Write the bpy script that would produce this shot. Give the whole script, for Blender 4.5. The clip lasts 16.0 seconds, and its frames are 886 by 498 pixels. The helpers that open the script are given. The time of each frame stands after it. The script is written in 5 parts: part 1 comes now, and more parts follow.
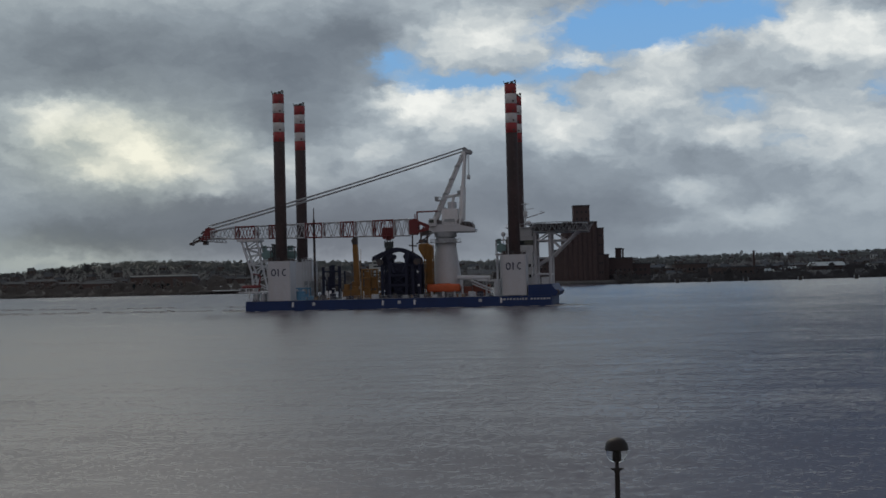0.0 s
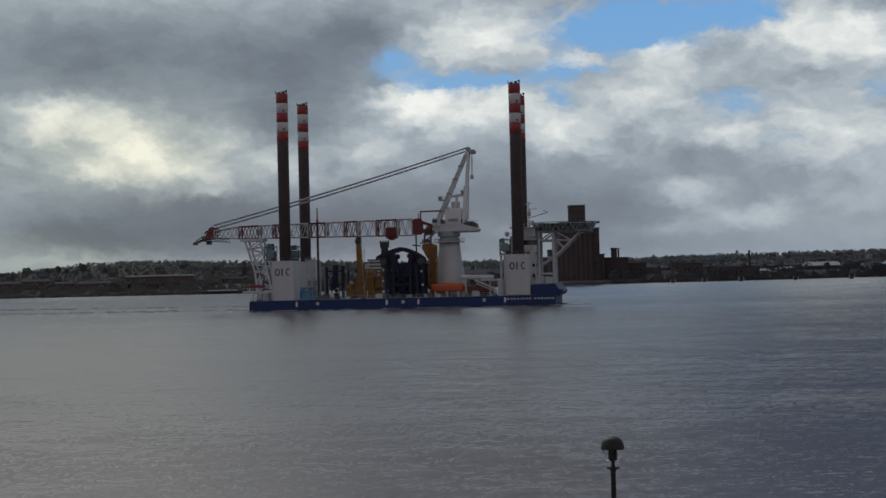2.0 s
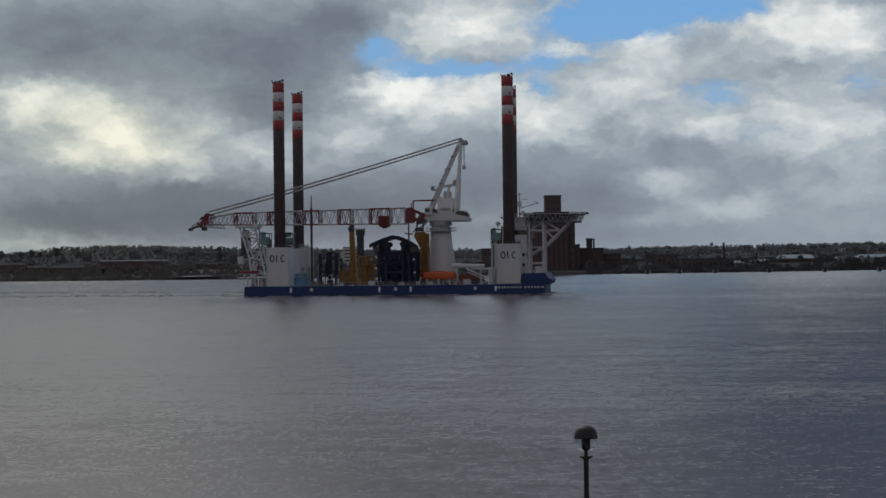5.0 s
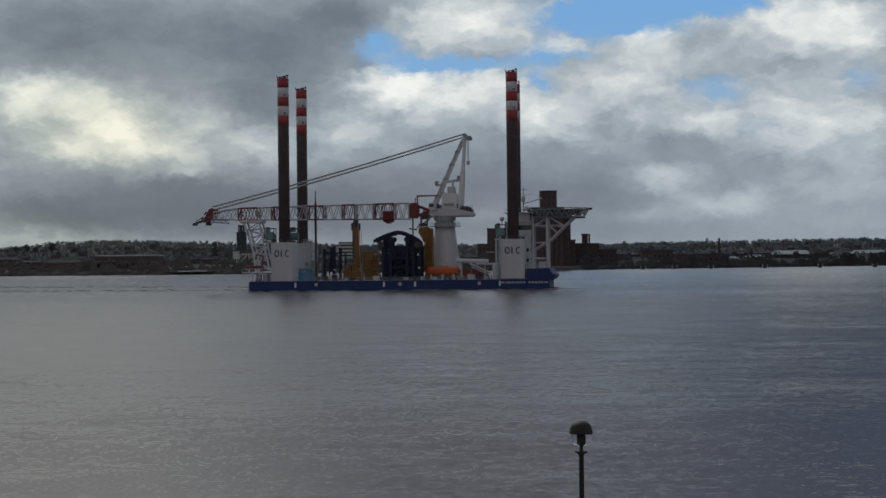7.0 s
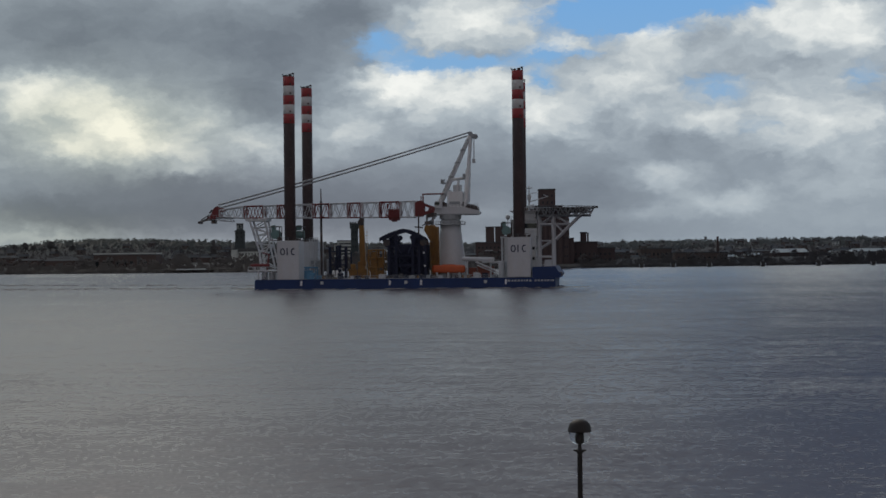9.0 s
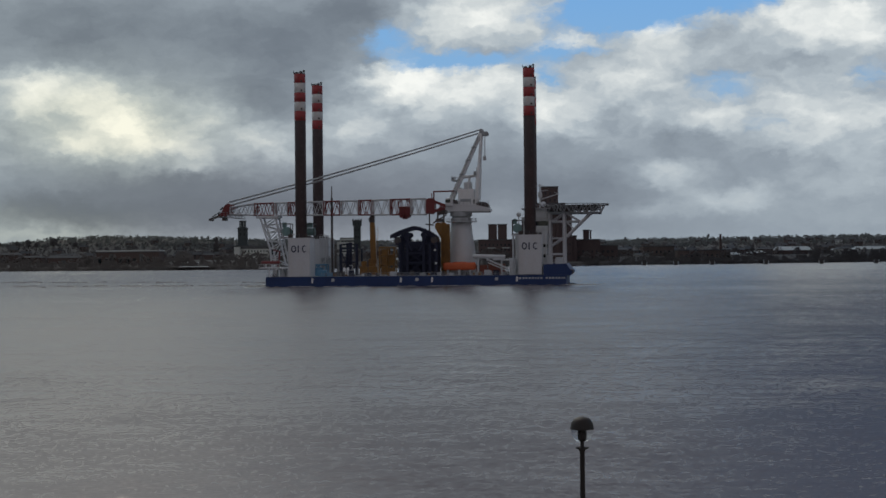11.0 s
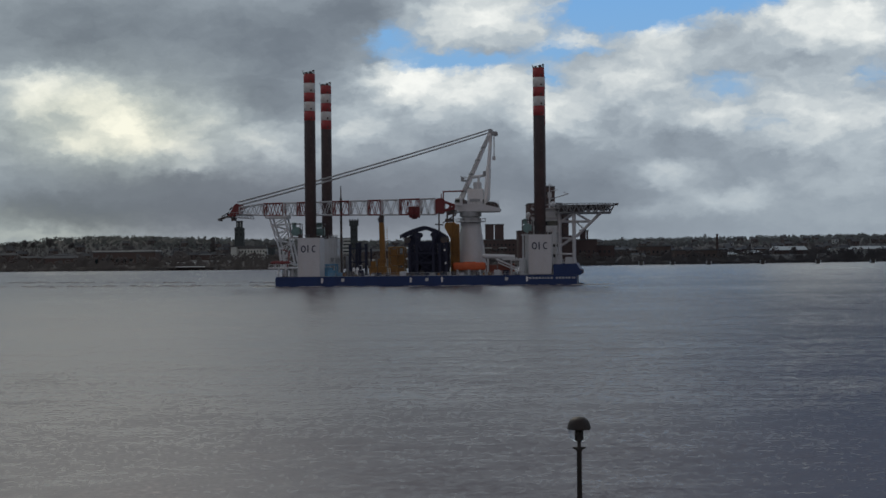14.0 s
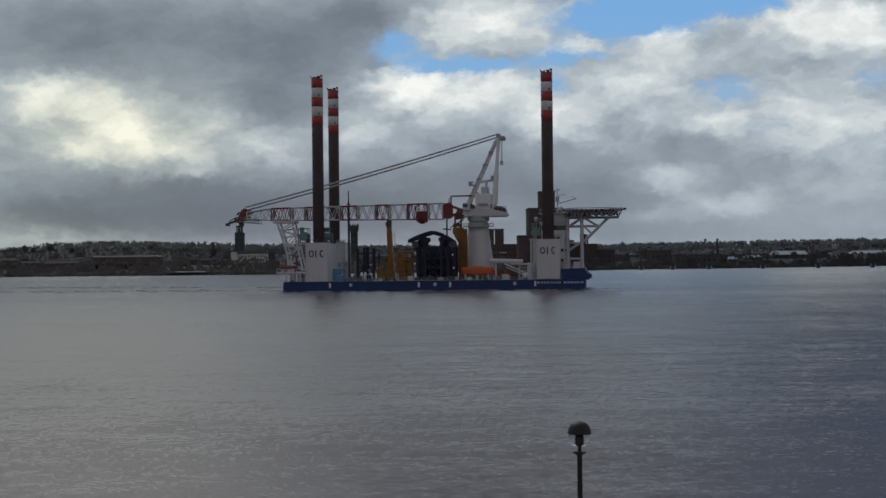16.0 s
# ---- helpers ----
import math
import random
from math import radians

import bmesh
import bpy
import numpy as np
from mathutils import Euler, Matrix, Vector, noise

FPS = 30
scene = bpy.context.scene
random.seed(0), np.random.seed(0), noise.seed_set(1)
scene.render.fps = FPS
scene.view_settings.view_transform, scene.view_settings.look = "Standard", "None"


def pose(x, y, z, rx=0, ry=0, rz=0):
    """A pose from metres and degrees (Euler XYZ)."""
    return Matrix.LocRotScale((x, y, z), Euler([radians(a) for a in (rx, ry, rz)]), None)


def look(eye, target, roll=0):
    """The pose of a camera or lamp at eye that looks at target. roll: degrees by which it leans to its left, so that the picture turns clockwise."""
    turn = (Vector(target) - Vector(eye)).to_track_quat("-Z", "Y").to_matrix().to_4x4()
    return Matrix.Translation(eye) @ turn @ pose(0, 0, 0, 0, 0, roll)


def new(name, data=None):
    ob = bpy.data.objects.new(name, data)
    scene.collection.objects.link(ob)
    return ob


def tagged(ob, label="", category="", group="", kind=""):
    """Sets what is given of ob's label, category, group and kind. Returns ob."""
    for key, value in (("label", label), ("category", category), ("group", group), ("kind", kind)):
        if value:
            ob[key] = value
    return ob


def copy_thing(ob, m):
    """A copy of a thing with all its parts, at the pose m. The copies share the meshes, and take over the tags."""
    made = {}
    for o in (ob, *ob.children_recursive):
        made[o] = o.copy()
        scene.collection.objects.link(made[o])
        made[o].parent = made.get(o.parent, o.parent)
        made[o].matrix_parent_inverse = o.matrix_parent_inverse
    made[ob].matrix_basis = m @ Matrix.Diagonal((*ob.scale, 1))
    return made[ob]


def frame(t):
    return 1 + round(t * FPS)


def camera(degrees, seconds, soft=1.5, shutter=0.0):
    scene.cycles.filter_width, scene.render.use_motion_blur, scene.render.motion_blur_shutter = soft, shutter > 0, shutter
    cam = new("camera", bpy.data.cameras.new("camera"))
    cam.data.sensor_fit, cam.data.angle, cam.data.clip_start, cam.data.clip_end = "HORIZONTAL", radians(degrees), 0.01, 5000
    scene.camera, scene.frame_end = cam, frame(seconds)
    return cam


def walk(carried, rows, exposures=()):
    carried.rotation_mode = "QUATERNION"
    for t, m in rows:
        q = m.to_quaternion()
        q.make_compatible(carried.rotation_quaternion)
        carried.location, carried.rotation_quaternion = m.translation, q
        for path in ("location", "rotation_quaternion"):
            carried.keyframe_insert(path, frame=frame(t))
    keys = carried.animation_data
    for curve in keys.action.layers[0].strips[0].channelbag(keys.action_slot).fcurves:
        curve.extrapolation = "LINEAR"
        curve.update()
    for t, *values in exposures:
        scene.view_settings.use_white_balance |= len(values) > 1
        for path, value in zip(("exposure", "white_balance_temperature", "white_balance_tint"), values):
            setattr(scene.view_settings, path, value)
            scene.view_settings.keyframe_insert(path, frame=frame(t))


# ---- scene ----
# ---- camera and its walk ----
EYE = (0.0, 0.0, 10.0)
cam = camera(36.0, 16.0, soft=1.6)
# seconds, heading to the right, tilt up, lean to the right (degrees)
TURNS = [
    (0, -1.439, 1.154, 1.394), (0.5, -1.405, 1.146, 1.385), (1, -1.344, 1.146, 1.388), (1.5, -1.296, 1.146, 1.394),
    (2, -1.256, 1.145, 1.394), (2.5, -1.212, 1.140, 1.390), (3, -0.970, 1.033, 1.273), (3.5, -0.746, 0.923, 1.066),
    (4, -0.530, 0.822, 0.893), (6.5, -0.089, 0.474, 0.640), (7, -0.060, 0.444, 0.635), (7.5, -0.016, 0.430, 0.653),
    (8, 0.007, 0.429, 0.668), (8.5, 0.046, 0.426, 0.664), (9, 0.001, 0.371, 0.632), (11.5, -0.115, 0.259, 0.575),
    (12, -0.098, 0.252, 0.560), (12.5, -0.055, 0.259, 0.565), (13, -0.026, 0.268, 0.592), (13.5, 0.000, 0.268, 0.600),
    (14, 0.021, 0.267, 0.610), (14.5, 0.052, 0.273, 0.640), (15, 0.027, 0.283, 0.660), (15.5, 0.026, 0.310, 0.680),
    (16, 0.016, 0.469, 0.662)]


def aim(turn, tilt):
    a, b = radians(turn), radians(tilt)
    return (EYE[0] + math.sin(a) * math.cos(b), EYE[1] + math.cos(a) * math.cos(b), EYE[2] + math.sin(b))


DRIFT = Vector((0.02, 0.0, 0.03))  # the hand that holds the camera sinks a little over the first seconds


def eye(t):
    return Vector(EYE) + DRIFT * max(0.0, 1 - t / 4)


walk(cam, [(t, look(eye(t), Vector(aim(a, b)) + eye(t) - Vector(EYE), -c)) for t, a, b, c in TURNS], [(0, -0.03), (9, 0.0), (11.5, 0.05), (16, 0.05)])

# ---- world, sun, exposure ----
SUN_AZ, SUN_EL = -17.0, 40.0
world = bpy.data.worlds.new("world")
scene.world = world
world.use_nodes = True
wn, wl = world.node_tree.nodes, world.node_tree.links
wn.clear()
sky_tex = wn.new("ShaderNodeTexSky")
sky_tex.sky_type, sky_tex.sun_disc = "NISHITA", False
sky_tex.sun_elevation, sky_tex.sun_rotation = radians(SUN_EL), radians(SUN_AZ)
sky_bg = wn.new("ShaderNodeBackground")
sky_bg.inputs["Strength"].default_value = 0.07
wl.new(sky_tex.outputs[0], sky_bg.inputs["Color"])
cloud_bg = wn.new("ShaderNodeBackground")
cloud_bg.inputs["Color"].default_value = (0.60, 0.535, 0.54, 1)
cloud_bg.inputs["Strength"].default_value = 0.46
w_co, w_noise, w_ramp = wn.new("ShaderNodeTexCoord"), wn.new("ShaderNodeTexNoise"), wn.new("ShaderNodeMapRange")
w_noise.inputs["Scale"].default_value, w_noise.inputs["Detail"].default_value = 2.2, 6
wl.new(w_co.outputs["Generated"], w_noise.inputs["Vector"])
for key, value in (("From Min", 0.38), ("From Max", 0.55), ("To Min", 0.35), ("To Max", 1.0)):
    w_ramp.inputs[key].default_value = value
wl.new(w_noise.outputs[0], w_ramp.inputs["Value"])
w_mix, w_out = wn.new("ShaderNodeMixShader"), wn.new("ShaderNodeOutputWorld")
wl.new(w_ramp.outputs[0], w_mix.inputs[0])
wl.new(sky_bg.outputs[0], w_mix.inputs[1])
wl.new(cloud_bg.outputs[0], w_mix.inputs[2])
wl.new(w_mix.outputs[0], w_out.inputs[0])

sun = new("sun", bpy.data.lights.new("sun", "SUN"))
sun.data.energy, sun.data.angle, sun.data.color = 0.9, radians(14), (1.0, 0.93, 0.82)
sa, se = radians(SUN_AZ), radians(SUN_EL)
sun.matrix_world = look((900 * math.sin(sa) * math.cos(se), 900 * math.cos(sa) * math.cos(se), 900 * math.sin(se)), (0, 0, 0))


# ---- materials ----
def mat(name, col, rough=0.6, metal=0.0, grain=(3.0, 0.18), blot=(0.25, 0.25), tint=None, bump=0.0, streak=0.0):
    """A surface with fine grain, broad blotches of a second colour, and streaks that run down."""
    m = bpy.data.materials.new(name)
    m.use_nodes = True
    n, l = m.node_tree.nodes, m.node_tree.links
    b = n["Principled BSDF"]
    b.inputs["Roughness"].default_value, b.inputs["Metallic"].default_value = rough, metal
    if rough > 0.8:
        b.inputs["Specular IOR Level"].default_value = 0.12
    co = n.new("ShaderNodeTexCoord")
    g = n.new("ShaderNodeTexNoise")
    g.inputs["Scale"].default_value, g.inputs["Detail"].default_value = grain[0], 5
    l.new(co.outputs["Object"], g.inputs["Vector"])
    k = n.new("ShaderNodeTexNoise")
    k.inputs["Scale"].default_value, k.inputs["Detail"].default_value = blot[0], 4
    stretch = n.new("ShaderNodeMapping")
    stretch.inputs["Scale"].default_value = (1, 1, 1 - 0.85 * streak)
    l.new(co.outputs["Object"], stretch.inputs["Vector"])
    l.new(stretch.outputs[0], k.inputs["Vector"])
    r = n.new("ShaderNodeMapRange")
    r.inputs["From Min"].default_value, r.inputs["From Max"].default_value = 0.42, 0.68
    r.inputs["To Max"].default_value = blot[1]
    l.new(k.outputs[0], r.inputs["Value"])
    mix = n.new("ShaderNodeMix")
    mix.data_type = "RGBA"
    l.new(r.outputs[0], mix.inputs["Factor"])
    mix.inputs[6].default_value = (*col, 1)
    mix.inputs[7].default_value = (*(tint or [c * 0.55 for c in col]), 1)
    hsv = n.new("ShaderNodeHueSaturation")
    v = n.new("ShaderNodeMapRange")
    v.inputs["To Min"].default_value, v.inputs["To Max"].default_value = 1 - grain[1], 1 + grain[1]
    l.new(g.outputs[0], v.inputs["Value"])
    l.new(v.outputs[0], hsv.inputs["Value"])
    l.new(mix.outputs[2], hsv.inputs["Color"])
    l.new(hsv.outputs[0], b.inputs["Base Color"])
    if bump:
        bp = n.new("ShaderNodeBump")
        bp.inputs["Strength"].default_value, bp.inputs["Distance"].default_value = 0.6, bump
        l.new(g.outputs[0], bp.inputs["Height"])
        l.new(bp.outputs[0], b.inputs["Normal"])
    return m


RUST = (0.16, 0.07, 0.035)
M_WHITE = mat("white ship paint", (0.56, 0.57, 0.60), 0.5, blot=(0.35, 0.22), tint=(0.45, 0.40, 0.35), streak=0.8)
# Lighter copy of the ship's white: side sunlight put into the colour.
M_MAST_SUNLIT = mat("sunlit white crane paint", (0.76, 0.77, 0.79), 0.45, blot=(0.35, 0.25), tint=(0.55, 0.50, 0.46), streak=0.8)
M_PALE = mat("pale grey paint", (0.52, 0.54, 0.57), 0.5, blot=(0.4, 0.3), tint=(0.3, 0.27, 0.25), streak=0.7)
M_GREY = mat("mid grey steel", (0.33, 0.35, 0.37), 0.55, blot=(0.5, 0.4))
M_DARK = mat("dark steel", (0.05, 0.05, 0.055), 0.55, blot=(0.6, 0.4), tint=RUST)
M_BLUE = mat("blue hull paint", (0.009, 0.034, 0.135), 0.6, blot=(0.3, 0.3), tint=(0.007, 0.018, 0.06), streak=0.7)
M_NAVY = mat("dark blue frame paint", (0.010, 0.014, 0.04), 0.7, blot=(0.5, 0.4))
M_LIGHTBLUE = mat("light blue machine paint", (0.10, 0.26, 0.42), 0.5, blot=(0.6, 0.4))
M_RED = mat("signal red paint", (0.16, 0.022, 0.024), 0.5, blot=(0.7, 0.3), tint=(0.12, 0.02, 0.02))
M_BANDRED = mat("red leg band paint", (0.31, 0.036, 0.040), 0.55, blot=(0.8, 0.35), tint=(0.22, 0.04, 0.035))
M_BANDWHITE = mat("white leg band paint", (0.56, 0.56, 0.56), 0.55, blot=(0.8, 0.35), tint=(0.4, 0.36, 0.33))
M_LEG = mat("brown weathered leg steel", (0.078, 0.052, 0.053), 0.7, grain=(2.5, 0.35), blot=(0.35, 0.8), tint=(0.040, 0.034, 0.036), streak=0.8)
M_ORANGE = mat("orange lifeboat plastic", (0.58, 0.115, 0.035), 0.5, blot=(0.8, 0.25))
M_YELLOW = mat("ochre yellow paint", (0.24, 0.115, 0.02), 0.5, blot=(0.6, 0.5), tint=(0.12, 0.06, 0.02))
M_GREEN = mat("grey green winch paint", (0.16, 0.27, 0.27), 0.5, blot=(0.7, 0.4))
# Rope colour is raised to carry pale highlights, as the ropes are backlit.
M_CABLE = mat("greased wire rope", (0.42, 0.44, 0.46), 0.45, grain=(8, 0.3))
M_GLASS = mat("dark window glass", (0.02, 0.025, 0.03), 0.08, grain=(1, 0.05), blot=(0.5, 0.1))
M_MARK = mat("white lettering paint", (0.75, 0.76, 0.78), 0.5, grain=(3, 0.1))
M_LOGO = mat("dark blue lettering paint", (0.02, 0.03, 0.07), 0.5, grain=(3, 0.1))
M_DECKHOUSE = mat("off-white deckhouse paint", (0.60, 0.62, 0.64), 0.5, blot=(0.5, 0.3), tint=(0.36, 0.33, 0.3), streak=0.8)
M_LAMP = mat("black cast iron paint", (0.010, 0.009, 0.010), 0.62, grain=(40, 0.3), blot=(9, 0.4), tint=(0.02, 0.017, 0.015), bump=0.002)
M_PAVE = mat("grey paving stone", (0.25, 0.24, 0.23), 0.85, grain=(9, 0.25), blot=(0.6, 0.4), bump=0.01)
M_STONE = mat("wet quay stone", (0.16, 0.15, 0.14), 0.7, grain=(5, 0.3), blot=(0.4, 0.5), bump=0.02)
# Brick reds are muted to stand in for haze over the distance.
M_BRICK = mat("dark red brick", (0.078, 0.054, 0.052), 0.85, grain=(0.8, 0.25), blot=(0.08, 0.5), tint=(0.066, 0.054, 0.052))
M_BRICKPALE = mat("brown brick", (0.105, 0.078, 0.072), 0.85, grain=(0.8, 0.25), blot=(0.08, 0.4))
M_CONCRETE = mat("stained concrete", (0.30, 0.29, 0.28), 0.85, grain=(0.8, 0.2), blot=(0.1, 0.5), tint=(0.14, 0.13, 0.125), streak=0.7)
M_RENDER = mat("cream render", (0.36, 0.35, 0.34), 0.8, blot=(0.15, 0.3))
M_ROOFPALE = mat("pale sheet roof", (0.34, 0.34, 0.34), 0.5, grain=(0.5, 0.1), blot=(0.06, 0.3))
M_SLATE = mat("dark slate roof", (0.080, 0.076, 0.080), 0.85, grain=(1.2, 0.3), blot=(0.1, 0.3))
# Land and wood colours are raised to stand in for distance haze.
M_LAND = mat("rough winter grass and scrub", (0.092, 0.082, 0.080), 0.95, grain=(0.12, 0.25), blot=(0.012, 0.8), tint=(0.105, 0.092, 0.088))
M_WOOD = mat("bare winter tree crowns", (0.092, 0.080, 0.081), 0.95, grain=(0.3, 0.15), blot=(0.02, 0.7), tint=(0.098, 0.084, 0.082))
# The ridge is a paler, greyer copy of the woods: haze put into colour.
M_RIDGE = mat("bare ridge woods greyed for haze", (0.136, 0.136, 0.134), 0.95, grain=(0.3, 0.2), blot=(0.01, 0.6), tint=(0.108, 0.108, 0.104))


def even_shade(m, lift=0.55):
    """Leans the shading normal to the open sky, to even out shade on crowns."""
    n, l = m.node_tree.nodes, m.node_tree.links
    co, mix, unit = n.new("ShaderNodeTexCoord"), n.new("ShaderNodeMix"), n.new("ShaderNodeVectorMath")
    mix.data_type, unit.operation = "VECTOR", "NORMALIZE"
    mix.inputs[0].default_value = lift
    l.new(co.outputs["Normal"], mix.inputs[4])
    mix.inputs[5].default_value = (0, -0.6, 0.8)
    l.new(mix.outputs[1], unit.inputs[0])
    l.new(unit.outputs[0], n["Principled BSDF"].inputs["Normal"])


even_shade(M_WOOD, 0.85)
even_shade(M_RIDGE, 0.85)
# Rock tone is lifted with the land's, in place of haze.
M_ROCK = mat("dark wet shore rock", (0.060, 0.052, 0.052), 0.75, grain=(0.8, 0.3))
M_TRUNK = mat("tree bark", (0.07, 0.055, 0.045), 0.9)
M_FOAM = mat("churned foam", (0.55, 0.53, 0.49), 0.8, grain=(1.5, 0.2), blot=(0.5, 0.5), tint=(0.32, 0.29, 0.25))
M_BARRIER = mat("weathered timber pile", (0.06, 0.05, 0.045), 0.8, grain=(3, 0.3))


def clear_glass():
    m = bpy.data.materials.new("clear globe plastic")
    m.use_nodes = True
    b = m.node_tree.nodes["Principled BSDF"]
    b.inputs["Base Color"].default_value = (0.93, 0.95, 0.95, 1)
    b.inputs["Roughness"].default_value, b.inputs["IOR"].default_value = 0.05, 1.04
    b.inputs["Transmission Weight"].default_value = 1.0
    return m


M_GLOBE = clear_glass()


def water_material():
    """Silty estuary water: long swell, wind ripples in patches and fine chop."""
    m = bpy.data.materials.new("silty river water")
    m.use_nodes = True
    n, l = m.node_tree.nodes, m.node_tree.links
    b = n["Principled BSDF"]
    b.inputs["Roughness"].default_value, b.inputs["IOR"].default_value = 0.22, 1.33
    co = n.new("ShaderNodeTexCoord")

    def waves(sx, sy, rot, scale, detail, rough=0.55, col=False):
        mp, t = n.new("ShaderNodeMapping"), n.new("ShaderNodeTexNoise")
        mp.inputs["Scale"].default_value, mp.inputs["Rotation"].default_value = (sx, sy, 1), (0, 0, radians(rot))
        t.inputs["Scale"].default_value, t.inputs["Detail"].default_value, t.inputs["Roughness"].default_value = scale, detail, rough
        l.new(co.outputs["Object"], mp.inputs["Vector"])
        l.new(mp.outputs[0], t.inputs["Vector"])
        return t.outputs["Color" if col else 0]

    patch = waves(0.35, 1.0, 6, 0.012, 3)
    gust = n.new("ShaderNodeMapRange")
    for key, value in (("From Min", 0.35), ("From Max", 0.65), ("To Min", 0.6), ("To Max", 1.3)):
        gust.inputs[key].default_value = value
    l.new(patch, gust.inputs["Value"])
    total = None
    for sx, sy, rot, scale, detail, ax, ay in ((0.30, 1.0, 10, 0.03, 2, 0.05, 0.09), (0.40, 1.0, 9, 0.26, 2, 0.07, 0.13), (0.30, 1.0, 6, 0.6, 2, 0.05, 0.12), (0.8, 1.0, -14, 1.7, 3, 0.19, 0.30), (1.0, 1.0, 20, 4.6, 4, 0.27, 0.41)):
        v = n.new("ShaderNodeVectorMath")
        v.operation = "MULTIPLY_ADD"
        l.new(waves(sx, sy, rot, scale, detail, col=True), v.inputs[0])
        v.inputs[1].default_value, v.inputs[2].default_value = (ax, ay, 0), (-ax / 2, -ay / 2, 0)
        if total:
            add = n.new("ShaderNodeVectorMath")
            l.new(total, add.inputs[0])
            l.new(v.outputs[0], add.inputs[1])
            total = add.outputs[0]
        else:
            total = v.outputs[0]
    gusty = n.new("ShaderNodeVectorMath")
    gusty.operation = "SCALE"
    l.new(total, gusty.inputs[0])
    l.new(gust.outputs[0], gusty.inputs["Scale"])
    up = n.new("ShaderNodeVectorMath")
    l.new(gusty.outputs[0], up.inputs[0])
    # Not level: leans to the camera, so reflections come from higher sky.
    up.inputs[1].default_value = (0, -0.14, 1)
    unit = n.new("ShaderNodeVectorMath")
    unit.operation = "NORMALIZE"
    l.new(up.outputs[0], unit.inputs[0])
    l.new(unit.outputs[0], b.inputs["Normal"])
    silt = n.new("ShaderNodeMix")
    silt.data_type = "RGBA"
    silt.inputs[6].default_value, silt.inputs[7].default_value = (0.086, 0.076, 0.093, 1), (0.114, 0.099, 0.118, 1)
    l.new(waves(0.25, 1.0, 4, 0.006, 4), silt.inputs["Factor"])
    l.new(silt.outputs[2], b.inputs["Base Color"])
    return m


M_WATER = water_material()

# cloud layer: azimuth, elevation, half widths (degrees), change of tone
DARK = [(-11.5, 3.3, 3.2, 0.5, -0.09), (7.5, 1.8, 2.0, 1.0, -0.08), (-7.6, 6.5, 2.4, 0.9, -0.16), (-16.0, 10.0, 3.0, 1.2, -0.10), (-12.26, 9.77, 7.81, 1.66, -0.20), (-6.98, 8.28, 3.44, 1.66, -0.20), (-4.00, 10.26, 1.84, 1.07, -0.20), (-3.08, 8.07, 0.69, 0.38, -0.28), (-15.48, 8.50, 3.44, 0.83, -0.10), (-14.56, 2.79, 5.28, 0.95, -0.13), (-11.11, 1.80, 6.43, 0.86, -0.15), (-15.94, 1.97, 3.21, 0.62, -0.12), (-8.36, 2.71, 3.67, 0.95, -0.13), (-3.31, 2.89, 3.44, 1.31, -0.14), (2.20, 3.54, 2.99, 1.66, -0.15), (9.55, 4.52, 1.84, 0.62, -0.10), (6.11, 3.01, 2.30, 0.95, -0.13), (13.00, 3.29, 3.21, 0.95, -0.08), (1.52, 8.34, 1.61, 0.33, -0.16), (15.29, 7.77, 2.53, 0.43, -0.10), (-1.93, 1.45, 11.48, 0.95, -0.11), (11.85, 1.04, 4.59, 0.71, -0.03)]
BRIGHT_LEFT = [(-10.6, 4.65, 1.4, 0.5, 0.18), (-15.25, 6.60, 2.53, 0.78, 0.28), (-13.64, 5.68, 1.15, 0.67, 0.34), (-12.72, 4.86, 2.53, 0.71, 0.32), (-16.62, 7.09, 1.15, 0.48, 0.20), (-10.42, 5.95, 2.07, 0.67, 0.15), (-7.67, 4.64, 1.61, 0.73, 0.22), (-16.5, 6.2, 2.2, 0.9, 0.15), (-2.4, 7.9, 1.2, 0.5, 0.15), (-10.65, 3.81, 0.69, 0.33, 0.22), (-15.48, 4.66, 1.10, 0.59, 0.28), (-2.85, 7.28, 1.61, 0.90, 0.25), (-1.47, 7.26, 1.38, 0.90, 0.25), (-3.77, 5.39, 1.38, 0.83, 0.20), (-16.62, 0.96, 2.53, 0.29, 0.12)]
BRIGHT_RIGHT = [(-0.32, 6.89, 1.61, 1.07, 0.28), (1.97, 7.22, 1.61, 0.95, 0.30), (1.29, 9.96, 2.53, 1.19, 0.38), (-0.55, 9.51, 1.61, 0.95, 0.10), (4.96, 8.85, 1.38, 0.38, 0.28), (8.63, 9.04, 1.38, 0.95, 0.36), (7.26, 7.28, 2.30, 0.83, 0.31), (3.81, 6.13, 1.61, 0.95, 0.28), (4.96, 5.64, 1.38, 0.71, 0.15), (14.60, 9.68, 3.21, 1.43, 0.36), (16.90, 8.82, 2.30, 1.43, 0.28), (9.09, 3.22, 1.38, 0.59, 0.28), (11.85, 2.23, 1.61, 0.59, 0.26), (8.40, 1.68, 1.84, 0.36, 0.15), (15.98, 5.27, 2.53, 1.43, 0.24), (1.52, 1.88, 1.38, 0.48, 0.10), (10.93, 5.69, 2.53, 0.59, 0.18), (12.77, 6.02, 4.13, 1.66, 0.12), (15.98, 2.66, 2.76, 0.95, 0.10)]
